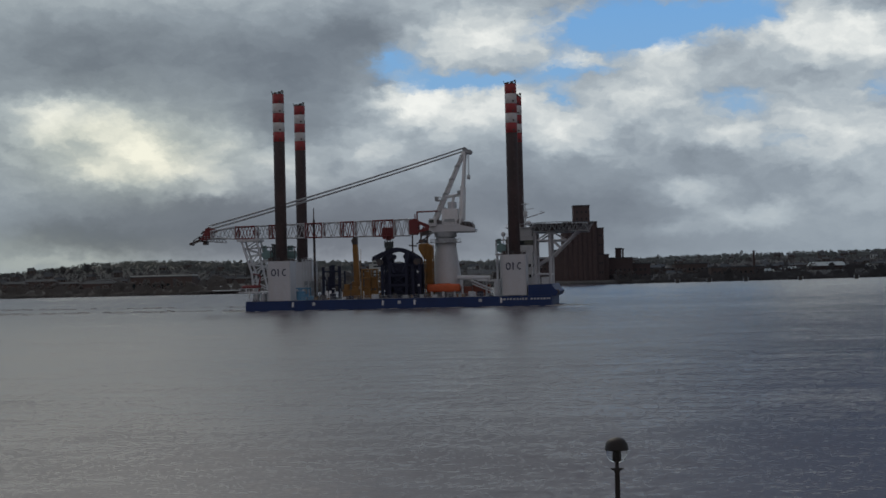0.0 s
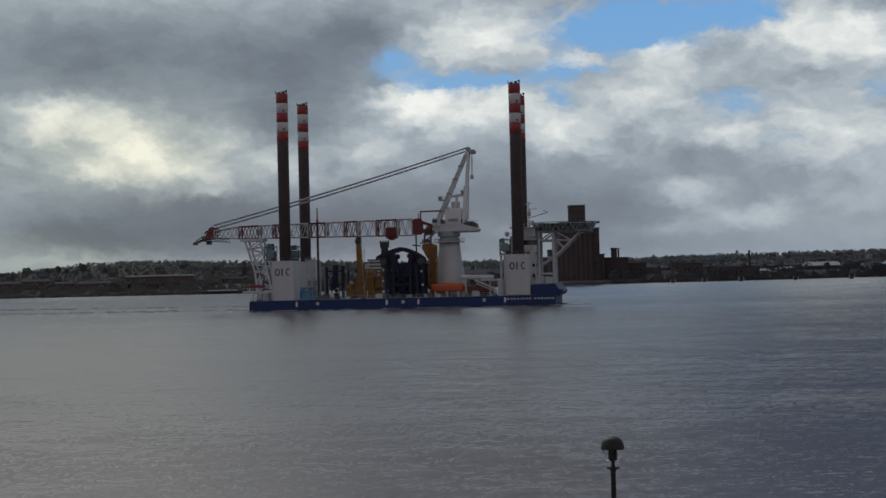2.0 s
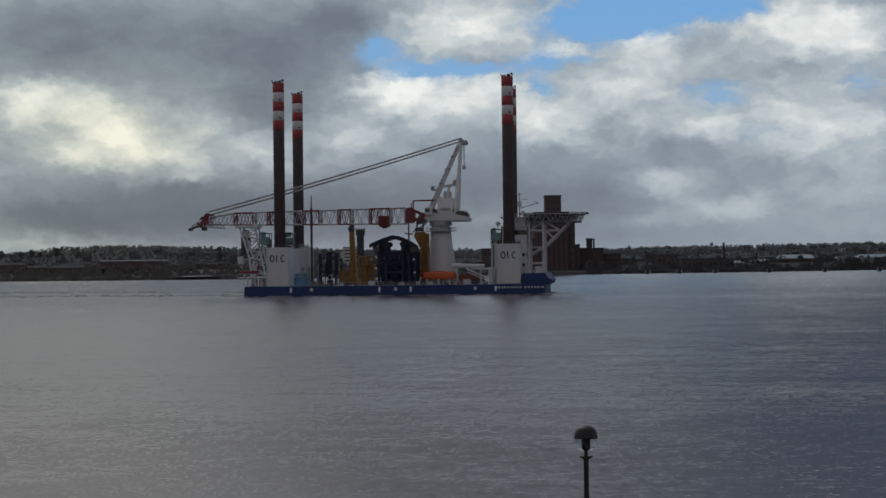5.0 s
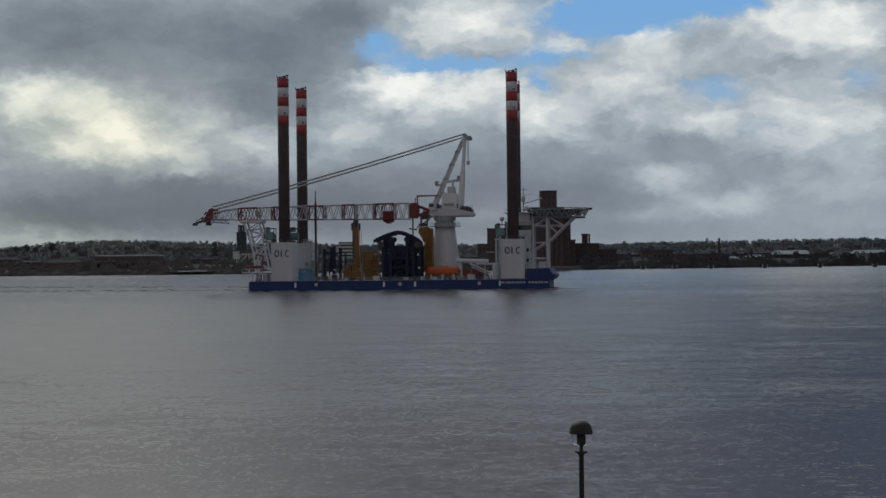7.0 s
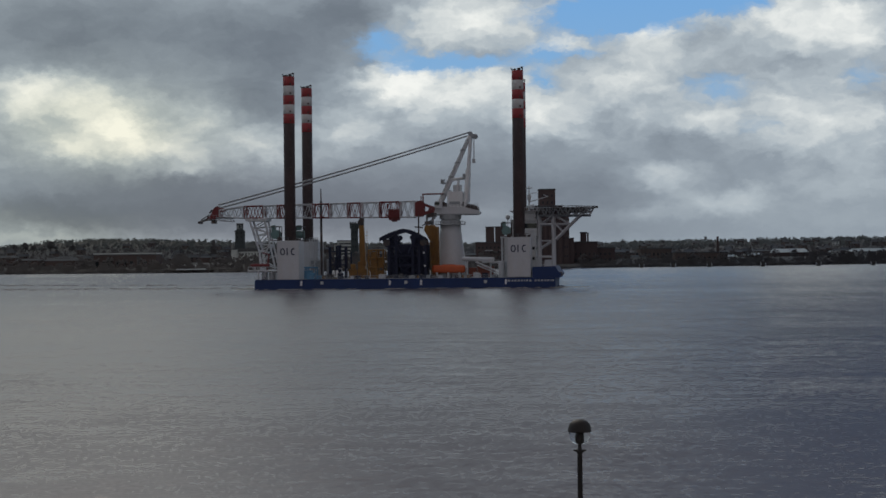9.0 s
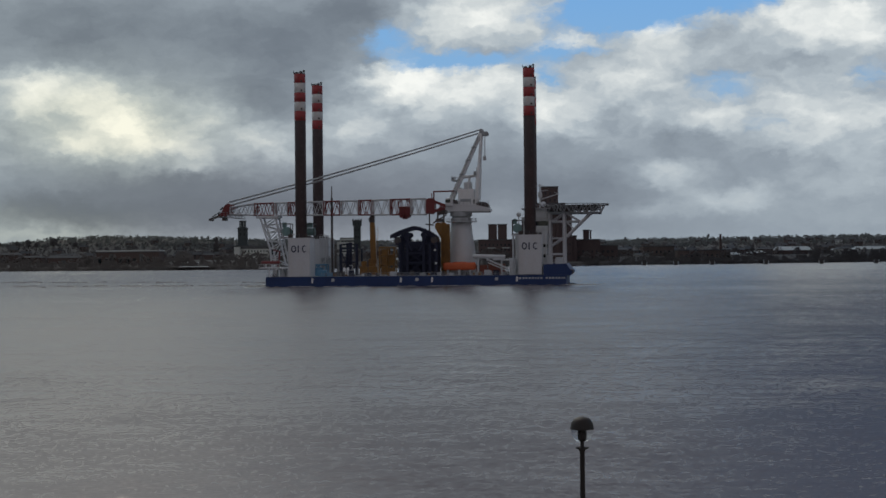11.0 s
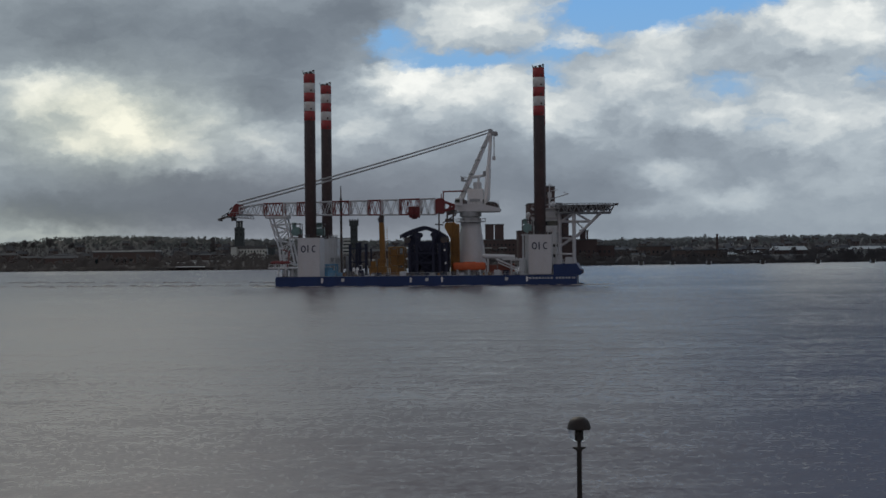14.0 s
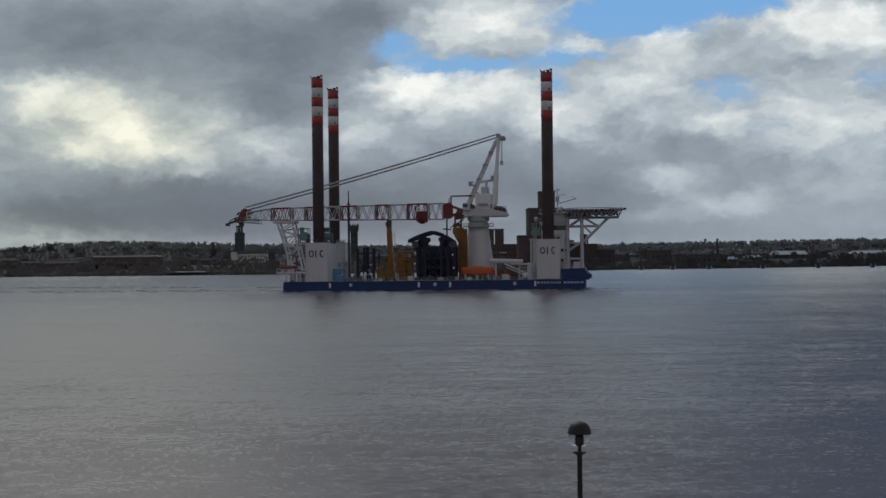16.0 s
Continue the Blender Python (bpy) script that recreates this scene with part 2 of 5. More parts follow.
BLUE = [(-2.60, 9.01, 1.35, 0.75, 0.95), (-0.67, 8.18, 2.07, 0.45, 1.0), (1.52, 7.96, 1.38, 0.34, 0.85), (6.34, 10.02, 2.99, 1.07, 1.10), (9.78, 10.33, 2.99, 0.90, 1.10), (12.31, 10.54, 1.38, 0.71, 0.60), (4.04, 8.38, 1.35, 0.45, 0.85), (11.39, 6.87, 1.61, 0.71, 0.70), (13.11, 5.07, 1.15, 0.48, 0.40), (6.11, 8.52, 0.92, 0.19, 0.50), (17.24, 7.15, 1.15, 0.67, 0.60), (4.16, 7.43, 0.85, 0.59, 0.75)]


def sky_material():
    m = bpy.data.materials.new("broken cloud over blue sky")
    m.use_nodes = True
    n, l = m.node_tree.nodes, m.node_tree.links
    n.clear()
    uv = n.new("ShaderNodeUVMap")
    uv.uv_map = "sky"

    def put(node, i, v):
        if isinstance(v, (int, float)):
            node.inputs[i].default_value = v
        elif isinstance(v, tuple):
            node.inputs[i].default_value = v
        else:
            l.new(v, node.inputs[i])

    def maths(op, a, c=0.0, d=0.0):
        k = n.new("ShaderNodeMath")
        k.operation = op
        for i, v in enumerate((a, c, d)):
            put(k, i, v)
        return k.outputs[0]

    def vec(op, a, c=None):
        k = n.new("ShaderNodeVectorMath")
        k.operation = op
        put(k, 0, a)
        if c is not None:
            put(k, 1, c)
        return k.outputs["Value" if op == "DOT_PRODUCT" else "Vector"]

    def fbm(where, stretch, scale, detail, rough=0.55):
        t = n.new("ShaderNodeTexNoise")
        t.inputs["Scale"].default_value, t.inputs["Detail"].default_value, t.inputs["Roughness"].default_value = scale, detail, rough
        l.new(vec("MULTIPLY", where, stretch), t.inputs["Vector"])
        return t

    def smooth(v, a, c, lo=0.0, hi=1.0):
        k = n.new("ShaderNodeMapRange")
        k.interpolation_type = "SMOOTHSTEP"
        for i, x in enumerate((v, a, c, lo, hi)):
            put(k, i, x)
        return k.outputs[0]

    flat = uv.outputs[0]
    w1 = vec("SUBTRACT", fbm(flat, (0.7, 1.3, 1), 0.55, 2).outputs["Color"], (0.5, 0.5, 0.5))
    w2 = vec("SUBTRACT", fbm(flat, (0.8, 1.2, 1), 2.2, 4, 0.6).outputs["Color"], (0.5, 0.5, 0.5))
    p = vec("ADD", flat, vec("ADD", vec("MULTIPLY", w1, (1.7, 0.9, 0)), vec("MULTIPLY", w2, (1.1, 0.75, 0))))

    def spots(rows, total):
        for az, el, ra, re, k in rows:
            d = vec("MULTIPLY", vec("SUBTRACT", p, (az, el, 0)), (1 / ra, 1 / re, 0))
            total = maths("MULTIPLY_ADD", maths("EXPONENT", maths("MULTIPLY", vec("DOT_PRODUCT", d, d), -1.0)), k, total)
        return total

    puff = fbm(p, (0.7, 1.25, 1), 0.95, 6, 0.47).outputs[0]
    wisp = fbm(p, (0.55, 1.4, 1), 2.6, 5, 0.55).outputs[0]
    broad = fbm(flat, (0.35, 0.9, 1), 0.35, 3).outputs[0]
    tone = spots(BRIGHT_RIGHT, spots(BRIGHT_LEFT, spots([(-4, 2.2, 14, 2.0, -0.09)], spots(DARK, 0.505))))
    sep = n.new("ShaderNodeSeparateXYZ")
    l.new(flat, sep.inputs[0])
    lump = maths("MULTIPLY", smooth(tone, 0.30, 0.62, 0.30, 1.0), smooth(sep.outputs[1], 0.5, 6.0, 0.18, 0.54))
    tone = maths("MULTIPLY_ADD", maths("SUBTRACT", puff, 0.5), lump, tone)
    tone = maths("MULTIPLY_ADD", maths("SUBTRACT", wisp, 0.5), smooth(sep.outputs[1], 0.5, 6.0, 0.03, 0.07), tone)
    # Tone patches outside the view, added to brighten and darken the water's reflection.
    tone = spots([(-17, 18, 12, 5.0, 0.60), (9, 20, 10, 6.5, 0.20), (-12, 42, 22, 14, 0.05), (30, 24, 18, 10, -0.22), (50, 22, 30, 16, -0.3), (19.5, 16.5, 7.0, 4.5, -0.54), (8, 20, 5, 4, 0.10), (17, 26, 6, 4, 0.26)], tone)
    tone = maths("MULTIPLY_ADD", maths("SUBTRACT", broad, 0.5), 0.10, tone)
    ramp = n.new("ShaderNodeValToRGB")
    e = ramp.color_ramp.elements
    e[0].position, e[0].color = 0.0, (0.106, 0.130, 0.164, 1)
    e[1].position, e[1].color = 1.0, (0.94, 0.96, 0.93, 1)
    for pos, col in ((0.25, (0.178, 0.212, 0.256, 1)), (0.45, (0.292, 0.343, 0.397, 1)), (0.62, (0.432, 0.494, 0.543, 1)), (0.8, (0.655, 0.702, 0.715, 1))):
        s = e.new(pos)
        s.color = col
    l.new(tone, ramp.inputs[0])
    # The gap at 22, 24 is unseen, added to tint the water blue.
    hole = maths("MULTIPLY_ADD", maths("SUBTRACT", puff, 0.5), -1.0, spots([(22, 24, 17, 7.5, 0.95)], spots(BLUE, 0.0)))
    hole = maths("MULTIPLY_ADD", maths("SUBTRACT", wisp, 0.5), -0.5, hole)
    hole = smooth(hole, 0.20, 1.0)
    depth = n.new("ShaderNodeValToRGB")
    put(depth, 0, maths("MULTIPLY", sep.outputs[1], 0.05))
    e = depth.color_ramp.elements
    e[0].position, e[0].color = 0.12, (0.36, 0.48, 0.60, 1)
    e[1].position, e[1].color = 1.0, (0.12, 0.24, 0.42, 1)
    for pos, col in ((0.36, (0.24, 0.44, 0.70, 1)), (0.54, (0.19, 0.41, 0.74, 1)), (0.68, (0.14, 0.30, 0.56, 1))):
        q = e.new(pos)
        q.color = col
    mix = n.new("ShaderNodeMix")
    mix.data_type = "RGBA"
    put(mix, 0, hole)
    l.new(ramp.outputs[0], mix.inputs[6])
    l.new(depth.outputs[0], mix.inputs[7])
    warm = n.new("ShaderNodeMix")
    warm.data_type, warm.blend_type = "RGBA", "MULTIPLY"
    put(warm, 0, spots([(-22, 15, 17, 17, 0.35), (-14, 5.4, 5, 2.2, 0.95), (-17, 1.2, 5, 1.0, 1.0)], 0.0))
    l.new(mix.outputs[2], warm.inputs[6])
    warm.inputs[7].default_value = (1.03, 1.0, 0.87, 1)
    low = n.new("ShaderNodeMix")
    low.data_type, low.blend_type = "RGBA", "MULTIPLY"
    put(low, 0, spots([(-6, 1.2, 9, 2.8, 1.0)], 0.0))
    l.new(warm.outputs[2], low.inputs[6])
    low.inputs[7].default_value = (1.06, 0.99, 0.97, 1)
    em, out = n.new("ShaderNodeEmission"), n.new("ShaderNodeOutputMaterial")
    l.new(low.outputs[2], em.inputs[0])
    em.inputs[1].default_value = 0.95
    l.new(em.outputs[0], out.inputs[0])
    m.cycles.emission_sampling = "NONE"
    return m


# ---- small builders ----
def thing(name, m, label, category, group="", kind=""):
    ob = tagged(new(name), label, category, group, kind)
    ob.matrix_world = m
    return ob


def part(name, bm, material, parent=None, label="", smooth=False):
    me = bpy.data.meshes.new(name)
    if smooth:
        for fc in bm.faces:
            fc.smooth = True
    bm.to_mesh(me)
    bm.free()
    me.materials.append(material)
    ob = new(name, me)
    if parent:
        ob.parent = parent
    return tagged(ob, label)


def again(ob, x=0.0, y=0.0, z=0.0, rz=0.0):
    """The same part once more under the same thing, moved."""
    c = copy_thing(ob, pose(x, y, z, 0, 0, rz))
    c.parent = ob.parent
    return c


def box(bm, x0, x1, y0, y1, z0, z1, bevel=0.0):
    g = bmesh.ops.create_cube(bm, size=1.0, matrix=Matrix.LocRotScale(((x0 + x1) / 2, (y0 + y1) / 2, (z0 + z1) / 2), None, (abs(x1 - x0), abs(y1 - y0), abs(z1 - z0))))
    if bevel:
        es = list({e for v in g["verts"] for e in v.link_edges})
        bmesh.ops.bevel(bm, geom=es, offset=bevel, segments=2, affect="EDGES", profile=0.6)
    return bm


def bar(bm, a, b, r, seg=6, r2=None):
    a, b = Vector(a), Vector(b)
    d = b - a
    m = Matrix.Translation((a + b) / 2) @ d.to_track_quat("Z", "Y").to_matrix().to_4x4()
    bmesh.ops.create_cone(bm, cap_ends=True, segments=seg, radius1=r, radius2=r if r2 is None else r2, depth=d.length, matrix=m)
    return bm


def lathe(bm, rows, seg=24, cx=0.0, cy=0.0):
    """Turns a profile of (radius, height) about an upright axis."""
    rings = []
    for r, z in rows:
        rings.append([bm.verts.new((cx + r * math.cos(2 * math.pi * i / seg), cy + r * math.sin(2 * math.pi * i / seg), z)) for i in range(seg)])
    for p, q in zip(rings, rings[1:]):
        for i in range(seg):
            bm.faces.new((p[i], p[(i + 1) % seg], q[(i + 1) % seg], q[i]))
    bm.faces.new(rings[0][::-1])
    bm.faces.new(rings[-1])
    return bm


def prism(bm, outline, y0, y1):
    """An outline of (x, z) drawn out from y0 to y1."""
    a = [bm.verts.new((x, y0, z)) for x, z in outline]
    b = [bm.verts.new((x, y1, z)) for x, z in outline]
    bm.faces.new(a)
    bm.faces.new(b[::-1])
    for i in range(len(a)):
        j = (i + 1) % len(a)
        bm.faces.new((a[j], a[i], b[i], b[j]))
    bmesh.ops.recalc_face_normals(bm, faces=bm.faces)
    return bm


def lattice(bm, x0, x1, z0a, z1a, z0b, z1b, y0, y1, n, r=0.16, rc=0.26):
    """A box truss along x: four chords (none when rc is 0) and zigzag lacing; heights run from a to b."""
    def zz(x, a, b):
        return a + (b - a) * (x - x0) / (x1 - x0)
    xs = [x0 + (x1 - x0) * i / n for i in range(n + 1)]
    for y in (y0, y1):
        if rc:
            bar(bm, (x0, y, z0a), (x1, y, z0b), rc)
            bar(bm, (x0, y, z1a), (x1, y, z1b), rc)
        for i in range(n):
            lo, hi = zz(xs[i], z0a, z0b), zz(xs[i], z1a, z1b)
            lo2, hi2 = zz(xs[i + 1], z0a, z0b), zz(xs[i + 1], z1a, z1b)
            xm = (xs[i] + xs[i + 1]) / 2
            bar(bm, (xs[i], y, lo), (xm, y, (hi + hi2) / 2), r)
            bar(bm, (xm, y, (hi + hi2) / 2), (xs[i + 1], y, lo2), r)
    for i, x in enumerate(xs):
        for za, zb in ((z0a, z0b), (z1a, z1b)):
            bar(bm, (x, y0, zz(x, za, zb)), (x, y1, zz(x, za, zb)), r * 0.8, 5)
    return bm


def B():
    return bmesh.new()


# ---- sky ----
def cloud_layer():
    """A cloud sheet 300 m up that comes down to the horizon far out."""
    els = [-0.6, 0, 0.5, 1, 1.5, 2, 2.5, 3, 3.4, 3.8, 4.2, 4.8, 5.5, 6.2, 7, 8, 9, 10, 11, 12.5, 14, 16, 19, 23, 28, 34]
    bm = B()
    lay = bm.loops.layers.uv.new("sky")
    grid = []
    for el in els:
        s = math.sin(radians(max(el, 0.1)))
        far = (4550 ** -6 + (290 / s) ** -6) ** (-1 / 6)
        row = []
        for i in range(61):
            az = -90 + 3 * i
            a, b = radians(az), radians(el)
            row.append((bm.verts.new((far * math.sin(a) * math.cos(b), far * math.cos(a) * math.cos(b), far * math.sin(b) + 10)), (az, el)))
        grid.append(row)
    for p, q in zip(grid, grid[1:]):
        for i in range(60):
            four = (p[i], p[i + 1], q[i + 1], q[i])
            fc = bm.faces.new([v for v, _ in four])
            fc.smooth = True
            for lo, (_, u) in zip(fc.loops, four):
                lo[lay].uv = u
    ob = part("cloud_sky_backdrop", bm, sky_material(), None, "broken grey and white clouds with blue gaps")
    return tagged(ob, category="sky", kind="structure")


SKY = cloud_layer()

# ---- water and land ----
SHORE = [(-2600, 1230), (-900, 1190), (-330, 1148), (-215, 1118), (-160, 1104), (-60, 1120), (70, 1165), (150, 1180), (270, 1200), (420, 1270), (900, 1420), (2600, 1700)]


def shore_y(x):
    for (a, b), (c, d) in zip(SHORE, SHORE[1:]):
        if a <= x <= c:
            return b + (d - b) * (x - a) / (c - a)
    return SHORE[0][1] if x < 0 else SHORE[-1][1]


RIDGE = [(-2600, 30), (-1100, 30), (-909, 36), (-800, 37), (-723, 51), (-671, 56), (-596, 54), (-503, 51), (-410, 47), (-150, 41), (89, 37), (321, 36), (483, 40), (600, 40), (715, 42), (910, 41), (1500, 42), (2600, 40)]


def ridge_z(x):
    for (a, b), (c, d) in zip(RIDGE, RIDGE[1:]):
        if a <= x <= c:
            return b + (d - b) * (x - a) / (c - a)
    return 30.0


def land_z(x, y):
    s = y - shore_y(x)
    if s < 0:
        return -3.0
    k = min(max((y - 1350) / 1450, 0), 1)
    low = 3.0 + 4.5 * min(s / 120, 1)
    hill = (ridge_z(x) - 8.0) * (3 * k * k - 2 * k ** 3)
    z = low + max(hill - 3, 0) + 2.2 * k * noise.noise((x / 110, y / 110, 0)) * 2
    if y > 2800:
        z -= (y - 2800) * 0.02
    return z


def setting():
    bm = B()
    n = 40
    vs = [[bm.verts.new((-4500 + 9000 * i / n, 31.4 + 4300 * (j / n) ** 2, 0)) for i in range(n + 1)] for j in range(n + 1)]
    for j in range(n):
        for i in range(n):
            bm.faces.new((vs[j][i], vs[j][i + 1], vs[j + 1][i + 1], vs[j + 1][i]))
    water = tagged(part("water", bm, M_WATER, None, "grey-brown rippled river water", True), category="water", kind="structure")

    xs = [-2600 + 40 * i for i in range(131)]
    offs = [-2, 0, 4, 30, 70, 120, 200, 300, 420, 560, 700, 850, 1000, 1150, 1300, 1450, 1600, 1800, 2100, 2500, 2900]
    verts, faces = [], []
    for o in offs:
        for x in xs:
            y = shore_y(x) + o
            verts.append((x, y, -3.0 if o < 0 else (2.2 if o == 0 else land_z(x, y))))
    w = len(xs)
    for j in range(len(offs) - 1):
        for i in range(w - 1):
            faces.append((j * w + i, j * w + i + 1, (j + 1) * w + i + 1, (j + 1) * w + i))
    me = bpy.data.meshes.new("ground")
    me.from_pydata(verts, [], faces)
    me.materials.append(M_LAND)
    for p in me.polygons:
        p.use_smooth = True
    tagged(new("ground", me), "dark scrubby far river bank rising to low hills", "ground", kind="structure")

    bm = box(B(), -70, 70, -40, 30.6, 2.3, 2.6)
    tagged(part("pavement", bm, M_PAVE, None, "grey stone riverside promenade"), category="pavement", kind="structure")
    bm = box(B(), -70, 70, 30.6, 31.4, -4, 2.75, 0.05)
    tagged(part("quay_wall", bm, M_STONE, None, "wet grey stone quay wall"), category="quay wall", kind="structure")
    return water


WATER = setting()


# ---- street lamp on the promenade ----
def street_lamp():
    t = thing("street_lamp", pose(2.83, 28.7, 2.6), "black cast iron promenade lamp with domed hood", "street lamp")
    bm = lathe(B(), [(0.17, 0), (0.17, 0.12), (0.12, 0.2), (0.115, 0.55), (0.08, 0.62), (0.075, 0.7), (0.06, 0.78), (0.052, 3.24), (0.066, 3.27), (0.078, 3.30), (0.06, 3.33), (0.04, 3.36), (0.04, 3.48)], 16)
    part("pole", bm, M_LAMP, t, "", True)
    bm = bar(B(), (-0.135, 0, 3.325), (0.135, 0, 3.325), 0.015, 8)
    bar(bm, (0.06, 0, 3.31), (0.135, 0, 3.325), 0.032, 8, 0.012)
    bar(bm, (-0.135, 0, 3.325), (-0.06, 0, 3.31), 0.012, 8, 0.032)
    part("ladder_bar", bm, M_LAMP, t)
    bm = lathe(B(), [(0.045, 3.47), (0.075, 3.485), (0.09, 3.51), (0.09, 3.66), (0.08, 3.69), (0.05, 3.715)], 16)
    part("lantern", bm, M_LAMP, t, "dark lamp holder inside the globe", True)
    bm = lathe(B(), [(0.05, 3.46), (0.13, 3.475), (0.18, 3.52), (0.21, 3.60), (0.222, 3.715)], 24)
    g = part("globe", bm, M_GLOBE, t, "clear plastic globe", True)
    g.visible_shadow = False
    rows = [(0.235, 3.715), (0.248, 3.72), (0.25, 3.745)]
    rows += [(0.243 * math.cos(radians(a)) ** 0.8, 3.75 + 0.225 * math.sin(radians(a))) for a in (2, 12, 24, 36, 48, 60, 72, 82)]
    rows += [(0.02, 3.98)]
    part("hood", lathe(B(), rows, 28), M_LAMP, t, "", True)


street_lamp()

# ---- the jack-up vessel ----
# Own space: x to the bow, y away from the promenade, z up from the waterline.
SHIP = thing("jack_up_vessel", pose(-24.5, 460, 0, 0, 0, -6.7), "blue-hulled jack-up vessel with four legs and lattice crane", "ship")
rnd = random.Random(4)


def hull():
    bm = prism(B(), [(-49.6, 3.3), (-49.9, 2.6), (-49.9, 0.2), (-49.3, -2.6), (49.6, -2.6), (50.4, 0.2), (50.4, 3.3)], -20, 20)
    h = part("hull", bm, M_BLUE, SHIP, "blue painted steel hull")
    bm = box(B(), -49.5, 50.2, -19.9, 19.9, 3.3, 3.36)
    part("deck", bm, M_GREY, h, "grey steel deck")
    bm = prism(B(), [(42.9, 3.31), (50.4, 3.31), (51.6, 3.0), (52.4, 4.3), (51.3, 5.3), (50.3, 6.9), (42.9, 6.7)], -20.03, -12)
    prism(bm, [(42.9, 3.31), (50.4, 3.31), (51.6, 3.0), (52.4, 4.3), (51.3, 5.3), (50.3, 6.9), (42.9, 6.7)], 12, 20.03)
    prism(bm, [(49.6, 3.31), (50.4, 3.31), (51.6, 3.0), (52.4, 4.3), (51.3, 5.3), (50.3, 6.9), (49.6, 6.9)], -12, 12)
    part("bow_bulwark", bm, M_BLUE, h)
    bm = box(B(), 51.4, 52.7, -19.6, -17.2, 3.6, 5.0, 0.35)
    part("bow_fender", bm, M_DARK, h, "black bow fender")
    bm = B()
    for z in (3.05, 0.35):
        box(bm, -49.8, 50.3, -20.12, -19.98, z - 0.12, z + 0.12)
    part("rubbing_strake", bm, M_BLUE, h)
    # plain bars for the lettering on the bow
    for x0, w in ((34.9, 1.0), (36.1, 0.7), (37.0, 0.9), (38.1, 0.9), (39.2, 0.8), (40.2, 0.5), (40.9, 0.8), (41.9, 0.9), (43.6, 0.9), (44.7, 0.8), (45.7, 0.9), (46.8, 0.8), (47.7, 0.9), (48.8, 0.5), (49.4, 0.7)):
        part("name_bar", box(B(), x0, x0 + w * 0.72, -20.05, -19.99, 2.0, 2.6), M_PALE, h, "white painted bar")
    for x in (-34.0, -4.2, 6.2, 34.2):
        part("draught_mark", prism(B(), [(x - 0.3, 1.2), (x + 0.3, 1.2), (x + 0.3, 2.2), (x + 0.55, 2.3), (x, 3.0), (x - 0.3, 2.6)], -20.06, -19.98), M_MARK, h, "white painted mark")
    for x in (-27.0, 1.2, 27.5):
        part("mooring_mark", box(B(), x - 0.5, x + 0.5, -20.06, -19.98, 1.6, 2.6, 0.0), M_PALE, h, "pale square mark")
    for x in (-47, -29, -12, 18, 31, 46):
        bm = box(B(), x - 0.7, x + 0.7, -19.3, -18.7, 3.36, 3.6)
        bar(bm, (x - 0.4, -19, 3.5), (x - 0.4, -19, 4.3), 0.22, 8)
        bar(bm, (x + 0.4, -19, 3.5), (x + 0.4, -19, 4.3), 0.22, 8)
        part("bollard", bm, M_DARK, h)
    return h


HULL = hull()


def leg():
    bm = lathe(B(), [(1.88, -6), (1.88, 71.3), (1.7, 71.5)], 28)
    a = part("leg", bm, M_LEG, SHIP, "weathered brown steel leg with red and white bands")
    for f in a.data.polygons:
        f.use_smooth = len(f.vertices) == 4
    for i, (hi, lo) in enumerate(((71.4, 68.3), (68.3, 65.1), (65.1, 62.0), (62.0, 58.9), (58.9, 55.7))):
        bm = lathe(B(), [(1.89, lo), (1.915, lo + 0.02), (1.915, hi - 0.02), (1.89, hi)], 28)
        part("red_band" if i % 2 == 0 else "white_band", bm, M_BANDRED if i % 2 == 0 else M_BANDWHITE, a, "", True)
    pin = None
    for i in range(20):
        for ang in (-62, 118):
            if pin is None:
                pin = part("pin_hole", bar(B(), (1.80, 0, 0), (1.95, 0, 0), 0.33, 10), M_DARK, a, "dark round pin hole")
                pin.matrix_basis = pose(0, 0, 10, 0, 0, ang)
            else:
                again(pin, 0, 0, 10 + 3.1 * i, ang)
    bm = B()
    for x0, y0, hgt, lean in ((-1.7, -0.6, 1.1, -0.35), (1.7, -0.5, 1.2, 0.1), (1.5, 0.8, 0.8, 0.0), (-1.4, 0.9, 0.7, -0.2), (0.2, -1.7, 0.6, 0.0), (-0.8, -1.5, 0.6, 0.0), (1.0, -1.4, 0.9, 0.0), (-1.8, 0.2, 0.6, 0)):
        bar(bm, (x0, y0, 71.2), (x0 + lean, y0, 71.4 + hgt), 0.12, 6)
    box(bm, 1.2, 1.9, -0.8, -0.1, 72.2, 72.7)
    box(bm, 0.1, 0.9, -0.5, 0.5, 71.4, 72.4)
    box(bm, -1.2, -0.5, -0.9, 0.3, 71.4, 72.0)
    for i in range(12):
        t0, t1 = radians(30 * i), radians(30 * i + 30)
        bar(bm, (1.75 * math.cos(t0), 1.75 * math.sin(t0), 71.9), (1.75 * math.cos(t1), 1.75 * math.sin(t1), 71.9), 0.07, 5)
    part("top_rail", bm, M_DARK, a, "dark rail and aerials on the leg top")
    a.matrix_basis = pose(-38.5, -16, 0)
    for x, y in ((38.5, -16), (-39.4, 16), (37.4, 16)):
        again(a, x, y, 0)


leg()


